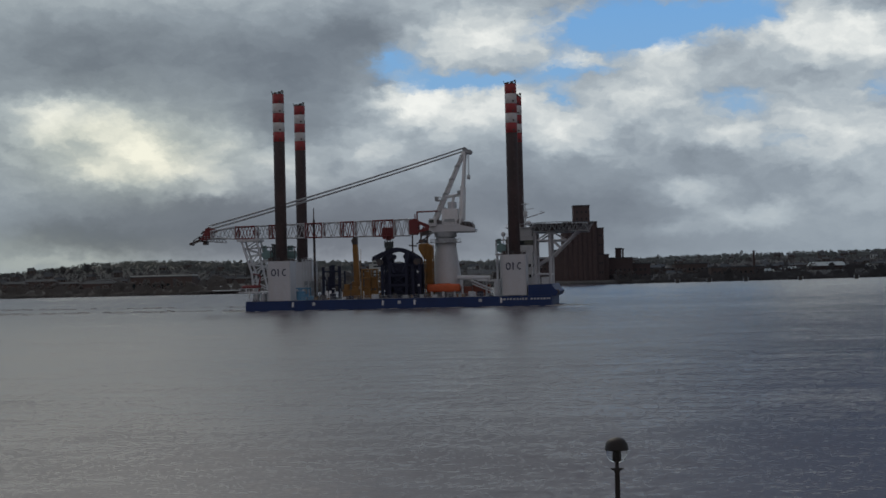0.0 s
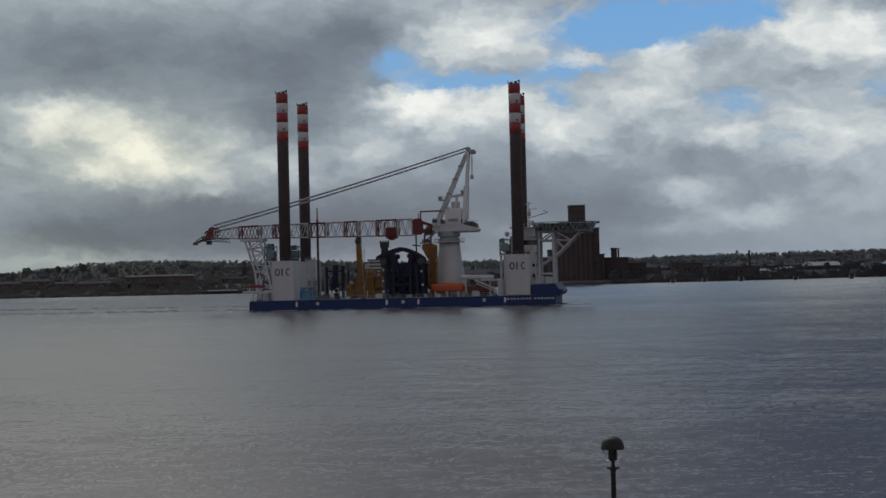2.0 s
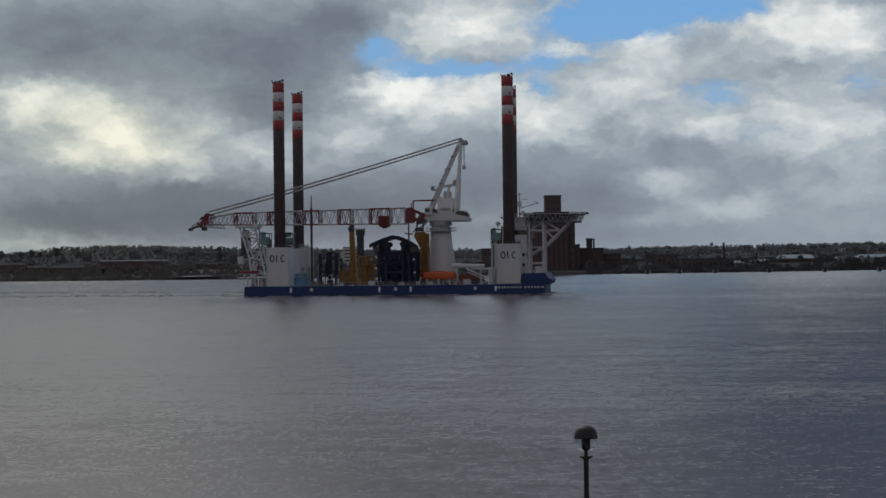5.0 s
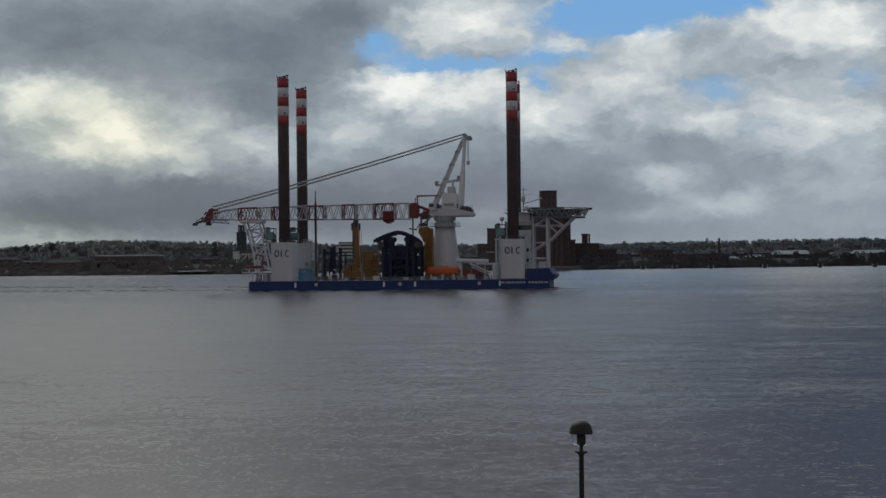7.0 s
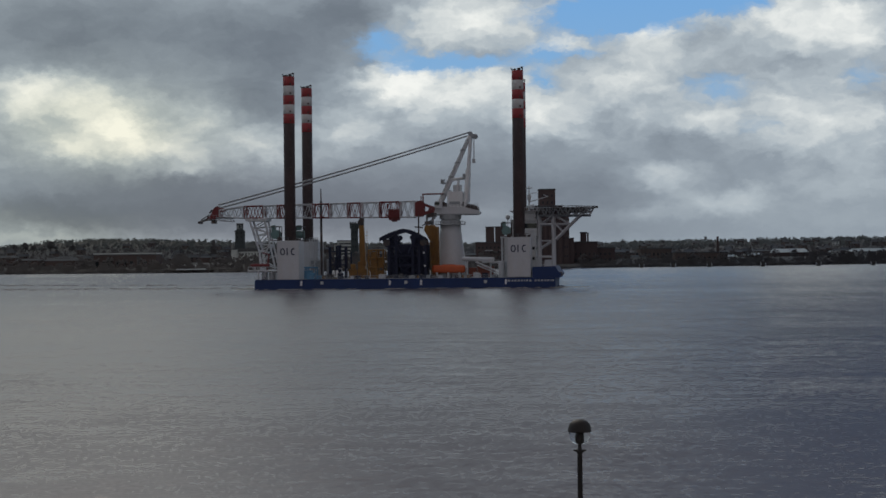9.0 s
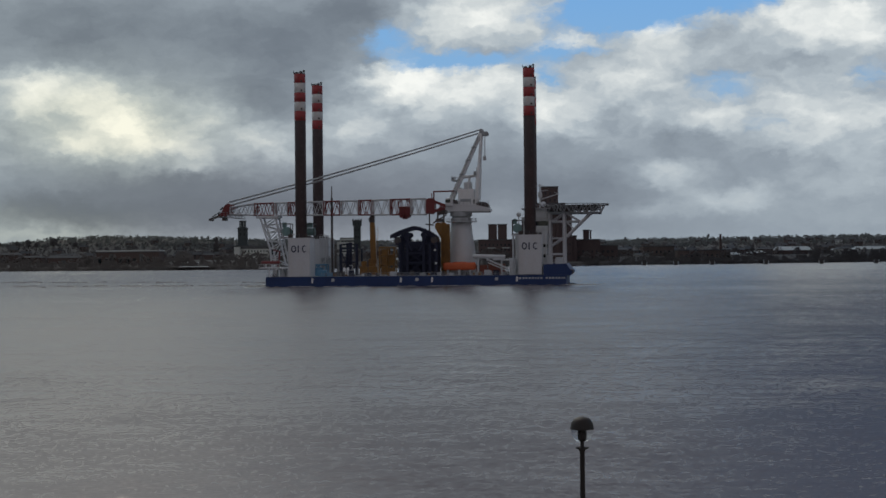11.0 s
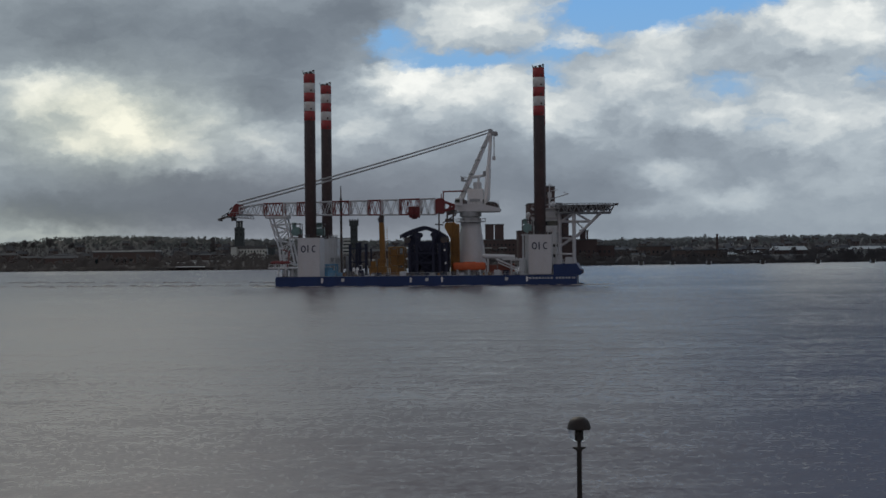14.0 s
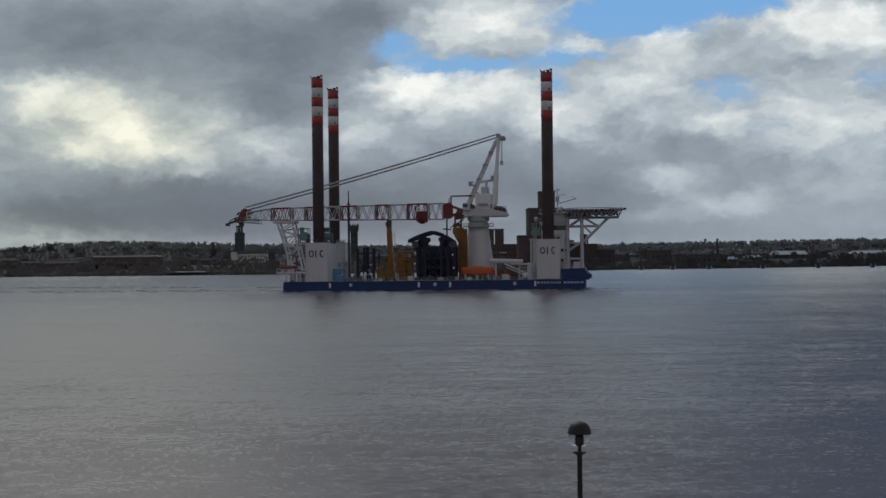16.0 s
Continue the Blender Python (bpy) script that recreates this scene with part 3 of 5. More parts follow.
def jack_house(wide, marked=True):
    xr = -42.2 + wide
    bm = box(B(), -42.2, xr, -20.06, -12.6, 3.3, 16.3, 0.12)
    j = part("jack_house", bm, M_WHITE, SHIP, "white panelled jacking house")
    bm = B()
    for x in (-42.0, xr - 0.2):
        box(bm, x - 0.12, x + 0.12, -20.12, -20.05, 3.5, 16.1)
    for z in (10.0, 16.1):
        box(bm, -42.1, xr - 0.1, -20.09, -20.05, z - 0.05, z + 0.05)
    part("panel_joint", bm, M_PALE, j, "pale panel seams")
    # the owner's mark as plain shapes
    lx = -42.2 + wide * 0.48

    def ring(cx, cz, rx, rz, w, a0, a1):
        bm = B()
        k = 14
        for i in range(k):
            s, e = radians(a0 + (a1 - a0) * i / k), radians(a0 + (a1 - a0) * (i + 1) / k)
            pts = [(cx + rx * math.cos(s), cz + rz * math.sin(s)), (cx + rx * math.cos(e), cz + rz * math.sin(e)),
                   (cx + (rx - w) * math.cos(e), cz + (rz - w) * math.sin(e)), (cx + (rx - w) * math.cos(s), cz + (rz - w) * math.sin(s))]
            prism(bm, pts, -20.16, -20.08)
        return bm

    if marked:
        part("logo_ring", ring(lx - 1.65, 12.6, 0.86, 1.2, 0.38, 0, 360), M_LOGO, j, "dark blue oval ring")
        part("logo_bar", prism(B(), [(lx - 0.3, 11.4), (lx + 0.1, 11.4), (lx + 0.1, 13.8), (lx - 0.3, 13.8)], -20.16, -20.08), M_LOGO, j, "dark blue bar")
        part("logo_arc", ring(lx + 2.0, 12.6, 0.86, 1.2, 0.38, 55, 305), M_LOGO, j, "dark blue arc")
    bm = B()
    for x in (-41.5, -39, -36.4, xr - 0.6):
        box(bm, x - 0.5, x + 0.5, -19.5, -18.0, 16.3, 17.0 + 0.5 * (x < -38))
    for x in [-42 + (wide - 0.2) * i / 5 for i in range(6)]:
        bar(bm, (x, -19.9, 16.3), (x, -19.9, 17.4), 0.06, 5)
    for z in (16.9, 17.4):
        bar(bm, (-42, -19.9, z), (xr - 0.2, -19.9, z), 0.05, 5)
    part("roof_rail", bm, M_DARK, j, "dark roof fittings and rail")
    return j


stern_house, bow_house = jack_house(7.6), jack_house(7.7)
bow_house.matrix_basis = pose(76.9, 0, 0.2)
jack_house(7.6, False).matrix_basis = pose(-0.5, 31.5, 0)
jack_house(7.1, False).matrix_basis = pose(77.0, 31.5, 0)


def winch(x0, z0):
    bm = B()
    for x in (0, 3.3):
        for y in (-1.6, 1.6):
            bar(bm, (x, y, 0), (x, y, 4.6), 0.14, 6)
    for z in (0.1, 4.6):
        for y in (-1.6, 1.6):
            bar(bm, (0, y, z), (3.3, y, z), 0.14, 6)
        for x in (0, 3.3):
            bar(bm, (x, -1.6, z), (x, 1.6, z), 0.14, 6)
    w = part("winch", bm, M_DARK, SHIP, "cable winch in an open dark steel frame")
    bm = B()
    bar(bm, (1.7, -1.2, 2.0), (1.7, 1.2, 2.0), 1.25, 20)
    bar(bm, (1.7, -1.45, 2.0), (1.7, -1.2, 2.0), 1.55, 20)
    bar(bm, (1.7, 1.2, 2.0), (1.7, 1.45, 2.0), 1.55, 20)
    part("drum", bm, M_GREEN, w, "grey-green winch drum")
    part("motor_box", box(B(), 0.3, 1.5, -0.9, 0.9, 3.4, 5.1, 0.08), M_GREEN, w)
    w.matrix_basis = pose(x0, -15, z0)
    return w


WINCH = winch(-45.3, 16.5)
again(WINCH, 32.6, -15, 16.7)
again(WINCH, -36.0, -14.5, 16.4, 90)
part("winch_platform", box(B(), -45.6, -42.2, -17, -13, 16.1, 16.5), M_PALE, WINCH).matrix_basis = pose(45.3, 15, -16.5)
bm = box(B(), 32.3, 36, -17, -13, 16.3, 16.7)
bar(bm, (32.8, -13.5, 3.3), (32.8, -13.5, 16.3), 0.25)
bar(bm, (32.8, -16.5, 3.3), (32.8, -16.5, 16.3), 0.25)
part("winch_platform", bm, M_PALE, SHIP, "pale steel platform beside the jacking house")


def crane():
    p = part("crane", lathe(B(), [(5.55, 3.3), (5.5, 5.0), (5.3, 7.4), (4.9, 10.4), (4.35, 14.0), (3.8, 18), (3.5, 21.2)], 32, 14, 0), M_WHITE, SHIP, "white heavy lift crane on a flared pedestal", True)
    part("pedestal_collar", lathe(B(), [(3.35, 21.2), (3.7, 21.25), (3.7, 22.6), (3.2, 22.7), (3.2, 23.2), (3.75, 23.3), (3.75, 24.9), (3.4, 25.0)], 32, 14, 0), M_GREY, p, "grey slewing ring")
    bm = lathe(B(), [(5.3, 21.3), (5.3, 21.55), (3.3, 21.6)], 24, 14, 0)
    for i in range(24):
        a, b = radians(15 * i), radians(15 * i + 15)
        bar(bm, (14 + 5.2 * math.cos(a), 5.2 * math.sin(a), 22.5), (14 + 5.2 * math.cos(b), 5.2 * math.sin(b), 22.5), 0.06, 5)
        bar(bm, (14 + 5.2 * math.cos(a), 5.2 * math.sin(a), 21.5), (14 + 5.2 * math.cos(a), 5.2 * math.sin(a), 22.5), 0.05, 5)
    part("walkway", bm, M_PALE, p)
    bm = prism(B(), [(8.6, 25.6), (10.5, 25.0), (24.2, 24.9), (24.4, 25.6), (24.0, 26.0), (19, 27.2), (9.0, 27.6), (8.4, 26.8)], -3.6, 3.6)
    part("slewing_platform", bm, M_WHITE, p)
    bm = prism(B(), [(19.5, 26.0), (23.8, 26.0), (23.6, 27.2), (22.6, 28.0), (20.4, 28.2), (19.5, 27.6)], -3.3, 3.3)
    part("counterweight", bm, M_DARK, p, "dark counterweight")
    part("machinery_house", box(B(), 13.2, 18.6, -2.6, 2.6, 27.2, 32.6, 0.15), M_MAST_SUNLIT, p)
    bm = box(B(), 15.2, 17.8, -1.8, 1.8, 32.6, 34.9, 0.1)
    box(bm, 13.6, 14.4, -2.0, 2.0, 32.6, 33.1)
    part("winch_cover", bm, M_PALE, p)
    part("vent_panel", box(B(), 14.0, 17.6, -2.68, -2.58, 28.2, 29.2), M_GREY, p)
    bm = box(B(), 9.2, 11.6, -4.9, -2.9, 26.8, 29.4, 0.12)
    part("crane_cab", bm, M_WHITE, p)
    part("cab_window", box(B(), 9.14, 10.8, -4.96, -4.86, 27.9, 29.0), M_GLASS, p)
    bm = B()
    for x in [8.8 + 1.25 * i for i in range(13)]:
        bar(bm, (x, -3.5, 26.6), (x, -3.5, 28.3), 0.06, 5)
    for z in (27.7, 28.3):
        bar(bm, (8.8, -3.5, z), (23.8, -3.5, z), 0.05, 5)
    part("platform_rail", bm, M_GREY, p)
    for x, r in ((11.9, 0.9), (18.9, 0.8)):
        part("hoist_drum", bar(B(), (x, -2.6, 28.2), (x, 2.6, 28.2), r, 14), M_DARK, p, "dark hoist drum")
    # Grey slab added for the shade beneath the white platform.
    part("underside_shade", box(B(), 8.9, 23.9, -3.3, 3.3, 24.6, 24.95), M_GREY, p)
    part("heel_bracket", prism(B(), [(6.2, 23.8), (9.2, 24.2), (9.4, 25.9), (7.4, 26.4), (6.0, 25.2)], -3.2, 0.2), M_DARK, p, "dark boom foot bracket")
    # A-frame
    for y in (-2.4, 2.4):
        bm = B()
        bar(bm, (9.9, y, 27.4), (20.9, y * 0.45, 51.6), 0.72, 8, 0.55)
        part("a_frame_leg", bm, M_MAST_SUNLIT, p)
        bm = B()
        bar(bm, (19.3, y, 26.6), (21.3, y * 0.45, 51.6), 0.62, 8, 0.45)
        bar(bm, (19.7, y, 29), (20.3, y * 0.75, 40), 0.85, 8, 0.75)
        part("a_frame_strut", bm, M_MAST_SUNLIT, p)
        bm = bar(B(), (13.9, y * 0.85, 36.6), (20.2, y * 0.8, 37.4), 0.35, 8)
        bar(bm, (17.0, y * 0.7, 37.2), (16.6, y * 0.7, 32.6), 0.25, 6)
        part("a_frame_tie", bm, M_MAST_SUNLIT, p)
    for z, w in ((33, 2.1), (37, 1.95), (42, 1.7), (47, 1.3)):
        x = 9.9 + (z - 27.4) / 24.2 * 11.0
        part("a_frame_crossbar", bar(B(), (x, -w, z), (x, w, z), 0.3, 6), M_WHITE, p)
        part("a_frame_crossbar", bar(B(), (19.4 + (z - 27) * 0.08, -w, z), (19.4 + (z - 27) * 0.08, w, z), 0.25, 6), M_WHITE, p)
    bm = box(B(), 11.0, 13.8, -2.6, 2.6, 35.4, 35.7)
    for x in (11.1, 12.4):
        bar(bm, (x, -2.5, 35.7), (x, -2.5, 36.9), 0.09, 5)
    bar(bm, (11.0, -2.5, 36.9), (13.6, -2.5, 36.3), 0.08, 5)
    box(bm, 11.0, 12.0, -2.2, -1.0, 35.7, 36.6)
    part("service_platform", bm, M_GREY, p)
    part("sheave_box", box(B(), 18.6, 19.6, -2.6, 0.2, 37.2, 38.6, 0.1), M_GREY, p)
    bm = B()
    for i in range(24):
        u = 0.04 + 0.9 * i / 23
        x, y, z = 9.9 + 11.0 * u, -2.4 * (1 - u) - 1.08 * u - 0.75, 27.4 + 24.2 * u
        bar(bm, (x - 0.5, y, z), (x + 0.1, y, z), 0.06, 5)
    for d in (-0.5, 0.1):
        bar(bm, (9.9 + d, -3.15, 27.4), (20.5 + d, -1.85, 50.6), 0.07, 5)
    part("mast_ladder", bm, M_GREY, p)
    for u in (0.18, 0.42, 0.62, 0.8):
        x, y, z = 9.9 + 11.0 * u, -2.4 * (1 - u) - 1.08 * u, 27.4 + 24.2 * u
        part("lug_plate", box(B(), x - 0.85, x + 0.85, y - 0.8, y + 0.8, z - 0.2, z + 0.25, 0.05), M_GREY, p)
    bm = B()
    for y in (-1.1, 0, 1.1):
        bar(bm, (21.3, y - 0.3, 52.3), (21.3, y + 0.3, 52.3), 0.8, 14)
    box(bm, 20.6, 23.2, -1.5, 1.5, 50.9, 52.2, 0.2)
    bar(bm, (22.9, -1.2, 51.5), (22.9, 1.2, 51.5), 0.8, 12)
    part("mast_head", bm, M_GREY, p, "grey sheaves at the mast head")
    bm = B()
    bar(bm, (22.5, -0.4, 51), (22.5, -0.4, 43.6), 0.10, 5)
    bar(bm, (22.1, 0.4, 51), (22.1, 0.4, 43.6), 0.10, 5)
    box(bm, 21.7, 22.8, -0.7, 0.7, 42.4, 43.8, 0.15)
    part("auxiliary_hoist", bm, M_PALE, p)
    # boom in red and white sections
    cuts = [-66.6, -57.8, -50.9, -46.0, -42.8, -33.5, -27.6, -21.2, -16.6, -10.2, -3.1, 2.2]
    for i, (a, b) in enumerate(zip(cuts, cuts[1:])):
        def lo(x):
            return 24.6 - 0.55 * (x + 66) / 68 + 0.55 * max(0, (-60 - x)) / 6.6
        def hi(x):
            return 28.0 + 1.0 * (x + 66) / 68 - 0.6 * max(0, (-60 - x)) / 6.6 + 0.5 * (x > -62)
        n = max(2, round((b - a) / 2.7))
        paint, word = (M_PALE, "white") if i % 2 == 0 else (M_RED, "red")
        for y in (-3.6, 0.4):
            for f in (lo, hi):
                part("boom_chord", bar(B(), (a, y, f(a)), (b, y, f(b)), 0.21, 8), paint, p, word + " boom chord tube")
        for x in (a + 0.15, b - 0.15):
            for y in (-3.6, 0.4):
                part("boom_post", bar(B(), (x, y, lo(x)), (x, y, hi(x)), 0.2), paint, p)
        bm = lattice(B(), a, b, lo(a), hi(a), lo(b), hi(b), -3.6, 0.4, n, 0.12, 0)
        for x in (a + 0.15, b - 0.15):
            bar(bm, (x, -3.6, lo(x)), (x, 0.4, hi(x)), 0.12)
        tagged(part("boom_lacing", bm, paint, p, word + " lattice boom lacing"), kind="stuff")
    bm = B()
    for y0, y1 in ((-3.7, -3.0), (-0.3, 0.5)):
        prism(bm, [(2.2, 24.3), (2.2, 28.9), (3.0, 29.5), (4.6, 29.6), (5.3, 28.6), (5.2, 24.9), (4.4, 24.2)], y0, y1)
        prism(bm, [(5.0, 28.9), (5.0, 28.0), (8.6, 26.4), (9.2, 26.8), (8.9, 27.4)], y0 + 0.06, y1 - 0.06)
        prism(bm, [(5.0, 25.6), (5.0, 24.8), (8.8, 25.6), (9.2, 26.8), (8.4, 26.7)], y0 + 0.09, y1 - 0.09)
        bar(bm, (6.6, (y0 + y1) / 2, 25.5), (7.4, (y0 + y1) / 2, 27.4), 0.22, 6)
    for x, z in ((3.0, 25.2), (3.2, 28.6), (4.8, 26.8), (8.7, 26.6)):
        bar(bm, (x, -3.4, z), (x, 0.2, z), 0.4, 8)
    part("boom_heel", bm, M_RED, p, "red boom heel")
    plate = [(-71.6, 24.7), (-70.4, 26.0), (-69.3, 28.2), (-68.4, 28.8), (-66.4, 28.0), (-66.4, 26.9), (-67.9, 26.6), (-67.4, 25.2), (-68.6, 24.5), (-70.2, 24.3)]
    bm = prism(B(), plate, -3.5, -2.8)
    prism(bm, plate, -0.5, 0.2)
    bar(bm, (-67.5, -3.2, 25.4), (-66.3, -3.2, 25.0), 0.25)
    bar(bm, (-67.5, -3.2, 26.6), (-66.3, -3.2, 25.2), 0.16)
    part("boom_head", bm, M_RED, p, "red boom head").matrix_basis = pose(0.9, 0, 0)
    for x, z, r in ((-68.4, 28.1, 0.75), (-70.2, 25.3, 0.8), (-67.9, 25.4, 0.6), (-71.6, 25.0, 0.45)):
        part("head_sheave", bar(B(), (x, -2.7, z), (x, -0.6, z), r, 14), M_DARK, p, "dark rope sheave").matrix_basis = pose(0.9, 0, 0)
    bm = B()
    for x in (-69.8, -68.6, -67.4, -66.2, -65.0, -63.8, -62.6):
        bar(bm, (x, -3.7, 24.4), (x, -3.7, 25.7), 0.05, 5)
    bar(bm, (-69.8, -3.7, 25.7), (-62.6, -3.7, 25.7), 0.05, 5)
    part("head_rail", bm, M_GREY, p)
    bm = B()
    bar(bm, (-71.5, -3.2, 24.6), (-74.9, -3.2, 23.4), 0.22)
    bar(bm, (-71.0, -3.2, 25.9), (-73.9, -3.2, 24.2), 0.16)
    bar(bm, (-71.5, 0, 24.6), (-74.9, 0, 23.4), 0.22)
    bar(bm, (-74.7, -3.3, 23.2), (-74.7, 0.1, 23.2), 0.45, 10)
    bar(bm, (-72.5, -3.2, 24.2), (-70.0, -3.2, 24.0), 0.25)
    box(bm, -70.6, -69.0, -2.6, -0.6, 22.8, 24.2, 0.2)
    bar(bm, (-71.4, -1.6, 26.6), (-70.4, -1.6, 27.6), 0.3)
    part("jib_tip", bm, M_DARK, p, "dark runner jib at the boom tip").matrix_basis = pose(0.9, 0, 0)
    bm = lattice(B(), -68.0, -62.0, 23.9, 24.9, 23.4, 24.6, -3.4, 0.2, 3, 0.1, 0.13)
    part("head_walkway", bm, M_GREY, p)
    # block parked under the boom
    bm = box(B(), -7.2, -3.2, -3.3, 0.1, 24.3, 26.9, 0.3)
    bar(bm, (-6.3, -3.4, 23.7), (-6.3, 0.2, 23.7), 0.7, 12)
    bar(bm, (-4.1, -3.4, 23.7), (-4.1, 0.2, 23.7), 0.7, 12)
    box(bm, -6.1, -4.3, -2.4, -0.8, 22.6, 24.0, 0.2)
    bar(bm, (-7.6, -1.6, 27.0), (-7.6, -1.6, 28.8), 0.3)
    bar(bm, (-3.4, -1.6, 27.0), (-3.4, -1.6, 28.8), 0.3)
    part("hook_block", bm, M_RED, p, "dark red hook block")
    # pendant ropes
    for (x0, z0), (x1, z1) in (((21.3, 53.1), (-67.3, 29.3)), ((20.8, 51.9), (-66.6, 28.3))):
        for y in (-2.9, -0.3):
            bm, q = B(), None
            for i in range(13):
                u = i / 12
                s = (x0 + (x1 - x0) * u, y * u + (y + 1.6) * 0.5 * (1 - u), z0 + (z1 - z0) * u - 2.2 * u * (1 - u))
                if q:
                    bar(bm, q, s, 0.18, 6)
                q = s
            part("pendant_rope", bm, M_CABLE, p, "thick grey wire rope pendant")
    bm = B()
    bar(bm, (5.0, -3.35, 28.4), (5.0, -3.35, 31.8), 0.26)
    bar(bm, (4.8, -3.35, 31.8), (11.9, -2.9, 31.9), 0.26)
    bar(bm, (4.3, -3.35, 29.2), (4.3, -3.35, 31.2), 0.18)
    part("boom_stop", bm, M_RED, p, "dark red boom stop")
    return p


CRANE = crane()


def boom_rest():
    bm = B()
    top, mid, low = [(-55.6, 23.6), (-50.2, 23.6)], [(-52.2, 12.9), (-48.4, 15.0)], [(-51.6, 6.5), (-46.6, 7.0)]
    for y in (-4.2, 1.0):
        for (a, b), (c, d) in ((top[0], mid[0]), (mid[0], low[0]), (top[1], mid[1]), (mid[1], low[1])):
            bar(bm, (a, y, b), (c, y, d), 0.34, 8)
        lf = [(-55.6 + 3.4 * i / 4, 23.6 - 10.7 * i / 4) for i in range(5)] + [(-51.9, 9.5), (-51.6, 6.5)]
        rt = [(-50.2 + 1.8 * i / 4, 23.6 - 8.6 * i / 4) for i in range(5)] + [(-47.6, 11.5), (-46.6, 7.0)]
        for i in range(6):
            bar(bm, (lf[i][0], y, lf[i][1]), (rt[i][0], y, rt[i][1]), 0.15)
            a, b = (lf, rt) if i % 2 else (rt, lf)
            bar(bm, (a[i][0], y, a[i][1]), (b[i + 1][0], y, b[i + 1][1]), 0.17)
    r = part("boom_rest", bm, M_WHITE, SHIP, "white lattice boom rest at the stern")
    for x, z in ((-55.6, 23.6), (-50.2, 23.6), (-52.2, 12.9), (-48.4, 15.0), (-51.6, 6.9), (-46.6, 7.2)):
        part("cross_tie", bar(B(), (x, -4.2, z), (x, 1.0, z), 0.25), M_WHITE, r)
    for (x0, z0), (x1, z1) in (((-55.6, 23.6), (-52.2, 12.9)), ((-50.2, 23.6), (-48.4, 15.0))):
        part("diagonal_tie", bar(B(), (x0, -4.2, z0), (x1, 1.0, z1), 0.15), M_WHITE, r)
    part("saddle", box(B(), -57.0, -49.2, -4.8, 1.6, 23.4, 24.3, 0.15), M_WHITE, r)
    bm = B()
    for x in (-56.5, -49.6):
        bar(bm, (x, -4.6, 24.2), (x, -4.6, 25.4), 0.12)
        bar(bm, (x, 1.4, 24.2), (x, 1.4, 25.4), 0.12)
    part("saddle_post", bm, M_GREY, r)
    bm = box(B(), -52.8, -42.3, -18, 8, 6.1, 6.5)
    for x in (-49.2, -46.8, -44.6, -42.6):
        for y in (-17.8, -6, 6):
            bar(bm, (x, y, 3.3), (x, y, 6.2), 0.2)
    d = part("stern_platform", bm, M_WHITE, SHIP, "white raised stern platform on posts")
    bm = B()
    for x in [-49.5 + 1.5 * i for i in range(6)]:
        bar(bm, (x, -19.6, 3.3), (x, -19.6, 4.6), 0.06, 5)
    for z in (3.9, 4.6):
        bar(bm, (-49.5, -19.6, z), (-42.3, -19.6, z), 0.06, 5)
    for x in [-52.6 + 1.7 * i for i in range(7)]:
        bar(bm, (x, -17.9, 6.5), (x, -17.9, 7.6), 0.06, 5)
    bar(bm, (-52.6, -17.9, 7.6), (-42.4, -17.9, 7.6), 0.06, 5)
    part("handrail", bm, M_WHITE, d)
    for x in (-47.9, -45.4, -43.4):
        part("locker", box(B(), x - 0.8, x + 0.8, -15, -13, 3.36, 5.6, 0.06), M_PALE, d)


boom_rest()


def capsule_boat(name, x0, x1, y, z, r, material, label, squash=1.0):
    n = 9
    bm, rings = B(), []
    for i in range(n + 1):
        u = i / n
        k = max(0.12, (1 - abs(2 * u - 1) ** 7)) ** 0.45
        rings.append([bm.verts.new((x0 + (x1 - x0) * u, y + r * 1.0 * k * math.cos(2 * math.pi * j / 14), z + r * squash * k * math.sin(2 * math.pi * j / 14))) for j in range(14)])
    for p, q in zip(rings, rings[1:]):
        for j in range(14):
            bm.faces.new((p[j], p[(j + 1) % 14], q[(j + 1) % 14], q[j]))
    bm.faces.new(rings[0][::-1])
    bm.faces.new(rings[-1])
    bmesh.ops.recalc_face_normals(bm, faces=bm.faces)
    return part(name, bm, material, SHIP, label, True)


def boats():
    bm = box(B(), 8.5, 19.7, -9.3, -6.7, 4.9, 7.55)
    bmesh.ops.bevel(bm, geom=[e for e in bm.edges], offset=0.75, segments=4, affect="EDGES", profile=0.5)
    b = part("lifeboat", bm, M_ORANGE, SHIP, "orange enclosed lifeboat before the pedestal", True)
    for x in (10.2, 14, 17.8):
        part("cradle", box(B(), x - 0.3, x + 0.3, -9.2, -6.8, 3.36, 5.1), M_PALE, b)
    part("lifeboat_canopy", box(B(), 12.0, 16.4, -8.8, -7.2, 7.3, 7.75, 0.2), M_ORANGE, b)
    r = capsule_boat("rescue_boat", -52.6, -45.8, -15.2, 8.1, 0.75, M_RED, "red rescue boat on the stern platform", 0.8)
    bm = B()
    bar(bm, (-51, -15.2, 6.5), (-51, -15.2, 7.6), 0.3)
    bar(bm, (-47.4, -15.2, 6.5), (-47.4, -15.2, 7.6), 0.3)
    part("chock", bm, M_PALE, r)
    bm = B()
    bar(bm, (-47.0, -14.0, 6.5), (-46.4, -14.0, 11.8), 0.28)
    bar(bm, (-46.4, -14.0, 11.8), (-48.4, -15.2, 12.4), 0.22)
    part("davit", bm, M_RED, r, "dark red davit")


boats()


